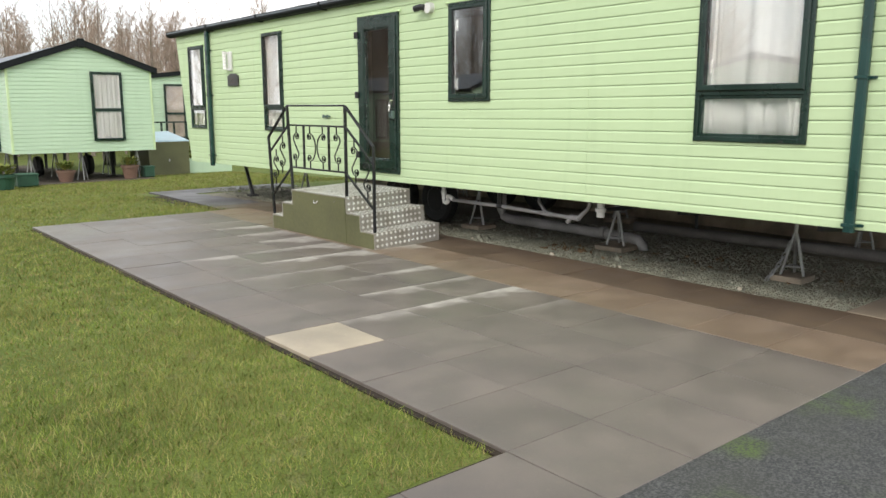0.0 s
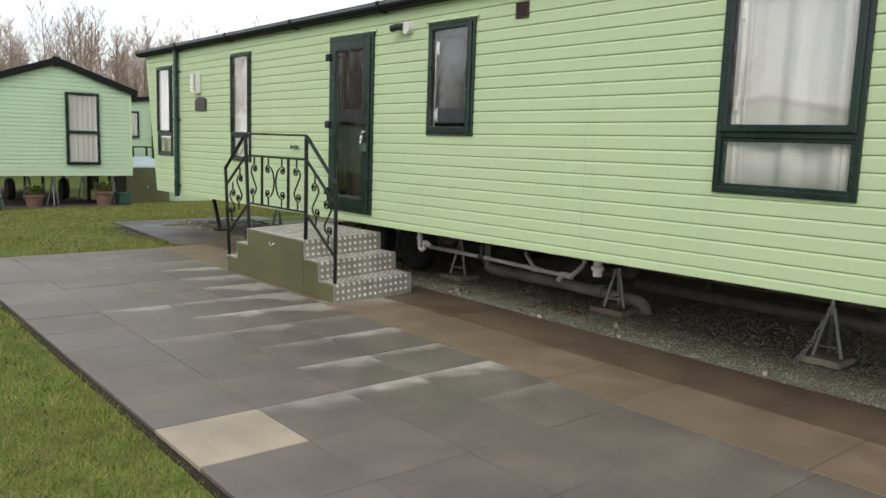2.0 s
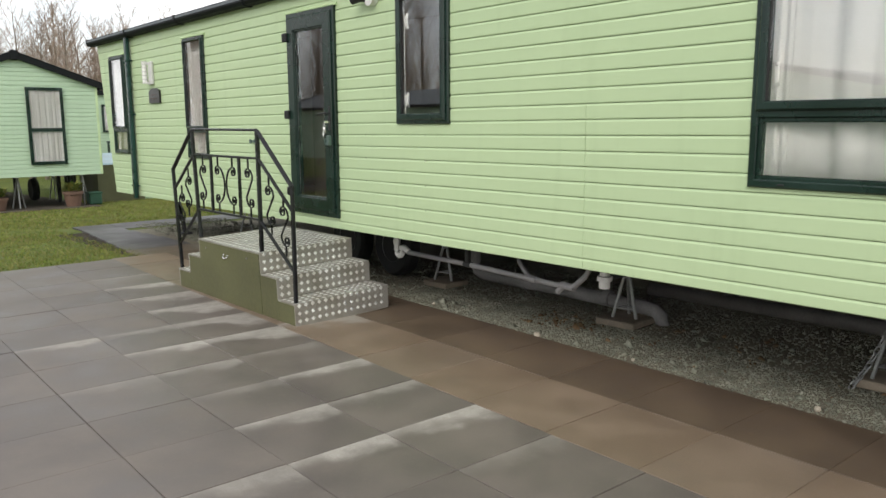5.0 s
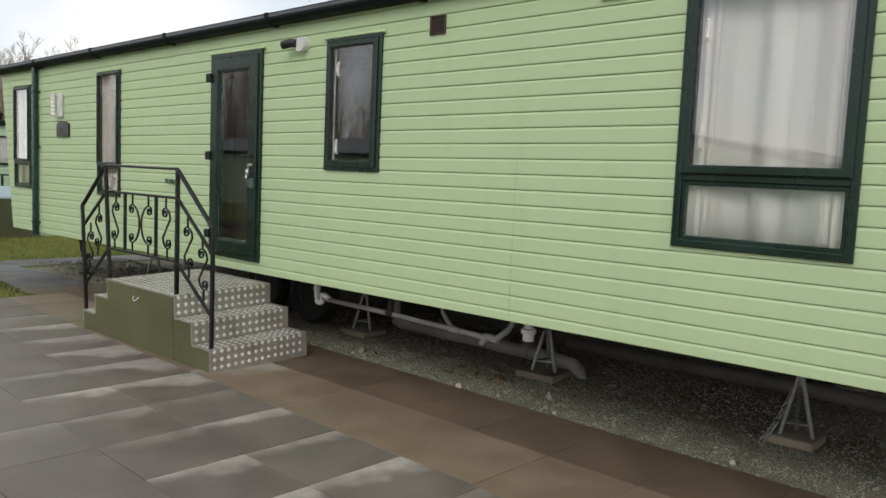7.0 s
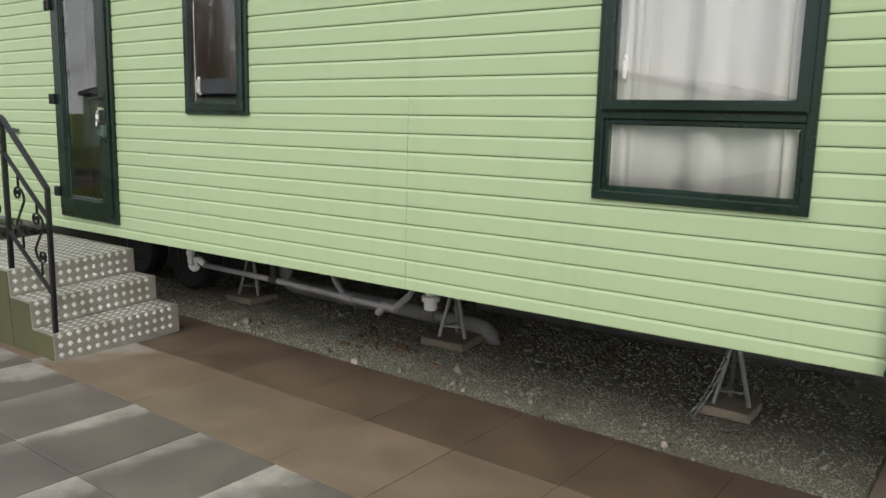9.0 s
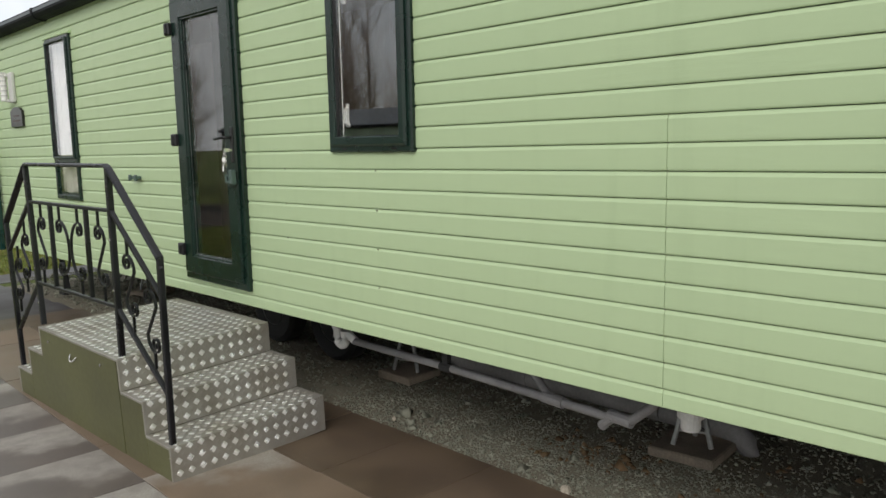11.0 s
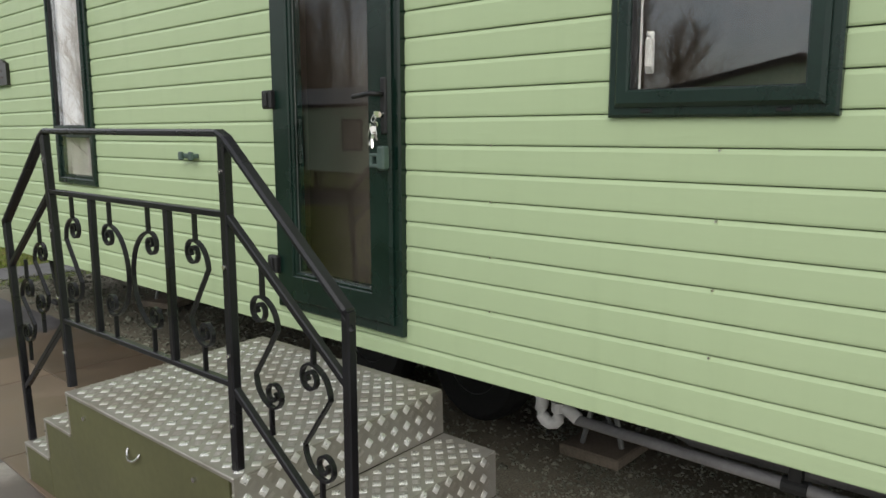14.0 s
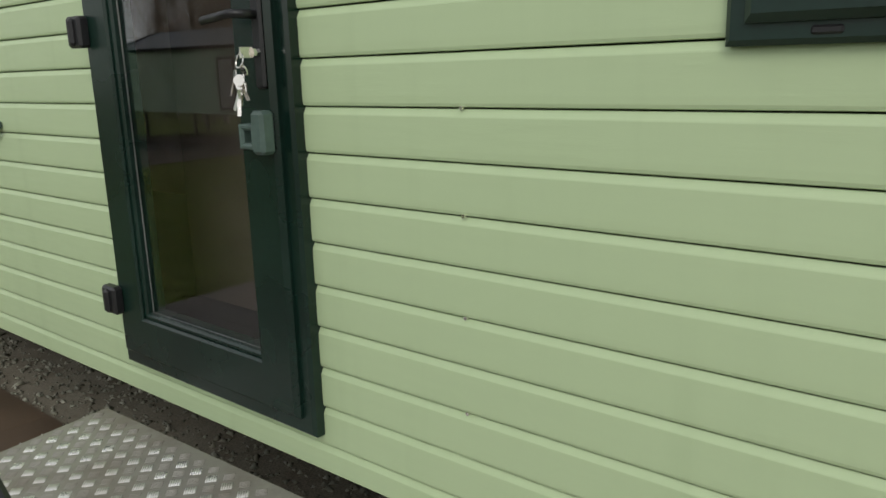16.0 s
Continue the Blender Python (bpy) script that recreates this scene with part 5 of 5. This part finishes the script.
# ---------------- bare winter trees ----------------
def grow(seed, height, spread, limbs, twigs, stout=1.0):
    """Meshes of a bare tree: trunk, and crown of limbs and twigs."""
    rng = random.Random(seed)
    trunk, crown = bmesh.new(), bmesh.new()
    lean = Vector((rng.uniform(-0.05, 0.05), rng.uniform(-0.05, 0.05), 1))
    r0 = height * 0.011 + 0.02

    def stick(bm, pts, ra, rb, n):
        rows, ra, rb = [], ra * stout, rb * stout
        for i, p in enumerate(pts):
            d = (pts[min(i + 1, len(pts) - 1)] - pts[max(i - 1, 0)]).normalized()
            u = d.cross(Vector((0.31, 0.87, 0.38))).normalized()
            w = d.cross(u)
            r = ra + (rb - ra) * i / (len(pts) - 1)
            rows.append([bm.verts.new(p + u * r * math.cos(6.283 * k / n) + w * r * math.sin(6.283 * k / n)) for k in range(n)])
        for a, b in zip(rows, rows[1:]):
            for k in range(n):
                bm.faces.new((a[k], a[(k + 1) % n], b[(k + 1) % n], b[k]))

    spine = [Vector((0, 0, -0.1))]
    for i in range(8):
        spine.append(spine[-1] + (lean + Vector((rng.uniform(-0.06, 0.06), rng.uniform(-0.06, 0.06), 0))) * height * 0.118)
    stick(trunk, spine, r0, r0 * 0.12, 7)

    def wander(p, d, length, n, up):
        pts = [p.copy()]
        for i in range(n):
            d = (d + Vector((rng.uniform(-0.22, 0.22), rng.uniform(-0.22, 0.22), up + rng.uniform(-0.1, 0.12)))).normalized()
            pts.append(pts[-1] + d * length / n)
        return pts

    for i in range(limbs):
        k = 0.1 + 0.88 * (i + rng.random()) / limbs
        f = k * 8
        j = min(int(f), 7)
        p = spine[j].lerp(spine[j + 1], f - j)
        a = i * 2.4 + rng.uniform(-0.5, 0.5)
        d = Vector((math.cos(a), math.sin(a), rng.uniform(0.9, 2.2))).normalized()
        length = height * spread * (1.1 - 0.75 * k) * rng.uniform(0.7, 1.15)
        limb = wander(p, d, length, 4, 0.14)
        stick(crown, limb, r0 * 0.42 * (1.1 - k) + 0.008, 0.006, 4)
        for _ in range(twigs):
            m = rng.uniform(0.2, 1.0) * 4
            q = min(int(m), 3)
            s = limb[q].lerp(limb[q + 1], m - q)
            a2 = rng.uniform(0, 6.283)
            dd = (d * 0.6 + Vector((math.cos(a2), math.sin(a2), rng.uniform(0.0, 0.9)))).normalized()
            tw = wander(s, dd, length * rng.uniform(0.2, 0.5), 2, 0.12)
            stick(crown, tw, 0.013, 0.006, 3)
            for _ in range(2):
                s2 = tw[0].lerp(tw[2], rng.uniform(0.2, 0.95))
                a3 = rng.uniform(0, 6.283)
                stick(crown, [s2, s2 + (dd + Vector((math.cos(a3), math.sin(a3), 0.5)) * 0.7).normalized() * length * rng.uniform(0.08, 0.22)], 0.009, 0.004, 3)
    return trunk, crown


def tree_kind(seed, height, spread, limbs, twigs, stout=1.0):
    t = thing("bare_tree", (0, 0, 0), "leafless slender winter tree with fine brown twigs", "tree", "bare trees round the park")
    a, b = grow(seed, height, spread, limbs, twigs, stout)
    part("trunk", a, M_BARK, t)
    part("crown", b, M_TWIG, t)
    return t


kinds = [tree_kind(*sort) for sort in ((1, 9.5, 0.38, 24, 8), (2, 10.5, 0.36, 26, 8), (3, 8.0, 0.42, 24, 8), (4, 10, 0.33, 24, 8), (5, 14, 0.36, 34, 10), (6, 6.9, 0.72, 24, 16, 1.7))]
spots = []
rng = random.Random(11)
for i in range(190):                     # the wood beyond the neighbours
    x = 3 + 34 * (i + rng.uniform(-0.4, 0.4)) / 190
    spots.append((x, 47 + rng.uniform(-5, 22) - 0.2 * x, rng.randrange(4), rng.uniform(0.62, 0.98)))
spots += [(15.6, 17.4, 4, 0.88), (17.6, 17.2, 4, 0.8), (19.5, 16.5, 1, 0.95), (20.5, 12.5, 4, 0.7)]   # behind the home
spots.append((-30.0, 24.6, 5, 1.0))      # a spreading tree on its own across the lane
for i in range(22):                     # behind the homes across the lane
    spots.append((-29 - rng.uniform(0, 10), 28 + i * 0.9 + rng.uniform(-1, 1), rng.choice((1, 4, 4)), rng.uniform(0.95, 1.35)))
for i in range(40):                     # wood beyond the far homes, mirrored in the door
    spots.append((-34 + rng.uniform(0, 26), 38 + rng.uniform(0, 22), rng.choice((0, 1, 4, 4)), rng.uniform(0.9, 1.3)))
used = set()
for x, y, k, s in spots:
    m = pose(x, y, fall(x, y) - 0.05, 0, 0, rng.uniform(0, 360))
    if k not in used:
        used.add(k)
        kinds[k].scale = (s, s, s)
        kinds[k].matrix_basis = m @ Matrix.Diagonal((s, s, s, 1))
    else:
        copy_thing(kinds[k], m)

# ---------------- grass, pebbles, litter ----------------
def blades(name, regions, label):
    rs = np.random.RandomState(5)
    vs = []
    for x0, x1, y0, y1, per, hi, wide in regions:
        n = int((x1 - x0) * (y1 - y0) * per)
        p = np.stack([rs.uniform(x0, x1, n), rs.uniform(y0, y1, n)], 1)
        z = -0.034 * np.maximum(0, p[:, 1] - 11) - 0.022 * np.maximum(0, -3 - p[:, 0]) - 0.036
        a = rs.uniform(0, 6.283, n)
        w = wide * rs.uniform(0.6, 1.3, n)
        h = hi * rs.uniform(0.55, 1.25, n) * (0.85 + 0.3 * np.sin(p[:, 0] * 1.7) * np.sin(p[:, 1] * 2.3))
        lean = rs.normal(0, 0.55, (n, 2)) * h[:, None]
        base = np.concatenate([p, z[:, None]], 1)
        off = np.stack([np.cos(a) * w, np.sin(a) * w, np.zeros(n)], 1)
        tip = base + np.concatenate([lean, h[:, None]], 1)
        vs.append(np.stack([base - off, base + off, tip], 1).reshape(-1, 3))
    v = np.concatenate(vs)
    mesh_from_arrays(name, v, np.arange(len(v)).reshape(-1, 3), M_BLADES, "stuff", label, "grass")


blades("grass", [(-2.5, 2.29, 1.99, 5.0, 5200, 0.042, 0.0026), (-4.0, 2.29, 5.0, 10.7, 2400, 0.042, 0.004), (-8, -2.5, -0.5 + 2.5, 5.0, 700, 0.04, 0.006),
                 (-5, 5.2, 10.8, 20.7, 900, 0.042, 0.006), (5.2, 10.5, 15.6, 20.7, 700, 0.045, 0.008), (7.6, 10.5, 20.7, 24.0, 500, 0.045, 0.009), (-8, -4, 5, 15.5, 350, 0.045, 0.01),
                 (5.95, 6.2, -2.0, 1.36, 900, 0.04, 0.004)], "short mown winter grass, patchy green and straw")


def pebbles(name, regions, material, label, category, seed):
    rs = np.random.RandomState(seed)
    corners = np.array([(1, 0, 0), (-0.5, 0.87, 0), (-0.5, -0.87, 0), (0.1, 0.1, 0.75), (0.0, 0.0, -0.6)])
    tris = np.array([(0, 1, 3), (1, 2, 3), (2, 0, 3), (1, 0, 4), (2, 1, 4), (0, 2, 4)])
    vs, fs, at = [], [], 0
    for x0, x1, y0, y1, per, size in regions:
        n = int((x1 - x0) * (y1 - y0) * per)
        p = np.stack([rs.uniform(x0, x1, n), rs.uniform(y0, y1, n), np.full(n, -0.014)], 1)
        r = size * np.exp(rs.normal(0, 0.4, n))
        a = rs.uniform(0, 6.283, n)
        c = np.repeat(corners[None], n, 0) + rs.normal(0, 0.22, (n, 5, 3))
        c[:, :, :2] *= rs.uniform(0.7, 1.3, (n, 1, 2))
        q = np.empty_like(c)
        q[:, :, 0] = c[:, :, 0] * np.cos(a)[:, None] - c[:, :, 1] * np.sin(a)[:, None]
        q[:, :, 1] = c[:, :, 0] * np.sin(a)[:, None] + c[:, :, 1] * np.cos(a)[:, None]
        q[:, :, 2] = c[:, :, 2]
        v = p[:, None] + q * r[:, None, None]
        vs.append(v.reshape(-1, 3))
        fs.append((np.arange(n)[:, None, None] * 5 + tris[None]).reshape(-1, 3) + at)
        at += n * 5
    mesh_from_arrays(name, np.concatenate(vs), np.concatenate(fs), material, "stuff", label, category)


pebbles("gravel_stones", [(6.06, 6.75, 2.05, 7.0, 4200, 0.0062), (6.75, 8.2, 2.05, 7.5, 1200, 0.008), (6.06, 7.5, 7.0, 14.0, 600, 0.011), (6.06, 6.5, 2.05, 6.5, 60, 0.019)], M_PEBBLES, "loose grey crushed stones", "gravel", 3)
pebbles("leaf_litter", [(6.35, 6.8, 4.9, 5.6, 260, 0.017), (6.3, 7.4, 3.6, 5.2, 30, 0.014), (6.4, 7.6, 2.2, 3.6, 14, 0.014)], M_LEAVES, "brown dead leaves and crumbs on the gravel", "leaves", 8)
for x, y, s in ((6.065, 5.06, 0.024), (6.12, 2.95, 0.018), (6.1, 4.2, 0.013), (6.14, 6.4, 0.014)):
    bm = bmesh.new()
    bmesh.ops.create_icosphere(bm, subdivisions=2, radius=s, matrix=pose(x, y, s * 0.35))
    rr = random.Random(int(x * 1000 + y * 77))
    for v in bm.verts:
        v.co += Vector((rr.uniform(-1, 1), rr.uniform(-1, 1), rr.uniform(-1.2, 0.4))) * s * 0.22
    tagged(part("stone", bm, M_CONCRETE), "pale loose stone at the edge of the gravel", "stone")

# ---------------- paving flags ----------------
pavement = thing("pavement", (4.0, 6.0, 0.0), "wet grey concrete paving flags with brown silt beside the home", "paving", kind="structure")
flag_meshes = {}


def flag(x0, x1, y0, y1, material, rng, z=0.0, label="", dry=0.0, breadth=0.0, brown=0.0):
    w, l = round(x1 - x0 - 0.0035, 4), round(y1 - y0 - 0.0035, 4)
    key = (w, l, material.name)
    if key not in flag_meshes:
        me = bpy.data.meshes.new("flag")
        bm = boxed(-w / 2, w / 2, -l / 2, l / 2, -0.045, 0.0, bevel=0.0025)
        bm.to_mesh(me)
        bm.free()
        me.materials.append(material)
        flag_meshes[key] = me
    ob = new("flag", flag_meshes[key])
    ob.parent = pavement
    ob.matrix_parent_inverse = base_of(pavement).inverted()
    ob.matrix_basis = pose((x0 + x1) / 2, (y0 + y1) / 2, z + rng.uniform(-0.003, 0.001), rng.uniform(-0.16, 0.16), rng.uniform(-0.16, 0.16), rng.uniform(-0.1, 0.1))
    ob.color = (dry, breadth, brown, 1.0)
    if label:
        tagged(ob, label)
    return ob


rng = random.Random(21)
XS = [2.325, 2.91, 3.49, 4.07, 4.72, 5.385, 6.05]
YS = [1.335 + 0.59 * i for i in range(17)]
DRY = {  # (column, row): how far dried along its far edge, and how broadly
    (3, 4): (0.95, 0.3), (2, 4): (0.85, 0.25), (1, 4): (0.5, 0.35), (2, 5): (0.75, 0.25), (3, 5): (0.55, 0.15), (3, 6): (0.85, 0.22),
    (2, 6): (0.3, 0.2), (2, 7): (0.5, 0.2), (1, 7): (0.4, 0.2), (3, 7): (0.25, 0.2), (3, 8): (0.75, 0.7), (2, 8): (0.9, 0.3),
    (1, 9): (0.8, 0.25), (2, 9): (0.5, 0.2), (3, 9): (0.65, 0.85), (3, 10): (0.75, 0.75), (3, 11): (0.6, 0.6), (3, 12): (0.8, 0.4),
    (3, 13): (0.4, 0.2), (3, 3): (0.3, 0.15), (4, 8): (0.75, 0.75)}
for i, (x0, x1) in enumerate(zip(XS, XS[1:])):
    for j, (y0, y1) in enumerate(zip(YS, YS[1:])):
        shift = 0.045 if i > 3 else 0.0
        y0, y1 = y0 + (shift if j else 0.0), y1 + shift
        dry, breadth = DRY.get((i, j), (0.0, 0.0))
        if i == 0 and j == 4:
            flag(x0, x1, y0, y1, M_SLAB_PALE, rng, 0.002, "pale cream dry flag")
        elif i == 5:
            flag(x0, x1, y0, y1, M_SLAB_DARK, rng)
        else:
            flag(x0, x1, y0, y1, M_SLAB, rng, dry=dry, breadth=breadth, brown=1.0 if i == 4 else 0.0)
for k in range(6):
    flag(2.32 - 0.61 * (k + 1), 2.32 - 0.61 * k, YS[0], YS[1], M_SLAB, rng)
for k in range(6):
    flag(5.08 + 0.07 * k, 6.05, YS[-1] + 0.05 + 0.64 * k, YS[-1] + 0.05 + 0.64 * (k + 1), M_SLAB_DARK if k < 1 else M_SLAB_PATH, rng, -0.022 - 0.02 * k)
for k in range(5):
    flag(5.5 + 0.6 * k, 6.1 + 0.6 * k, YS[-1] + 3.9, YS[-1] + 4.7, M_SLAB_PATH, rng, -0.15)
for k in range(6):
    flag(6.06 + 0.6 * k, 6.66 + 0.6 * k, 1.37, 2.03, M_SLAB_TAN, rng, 0.0)
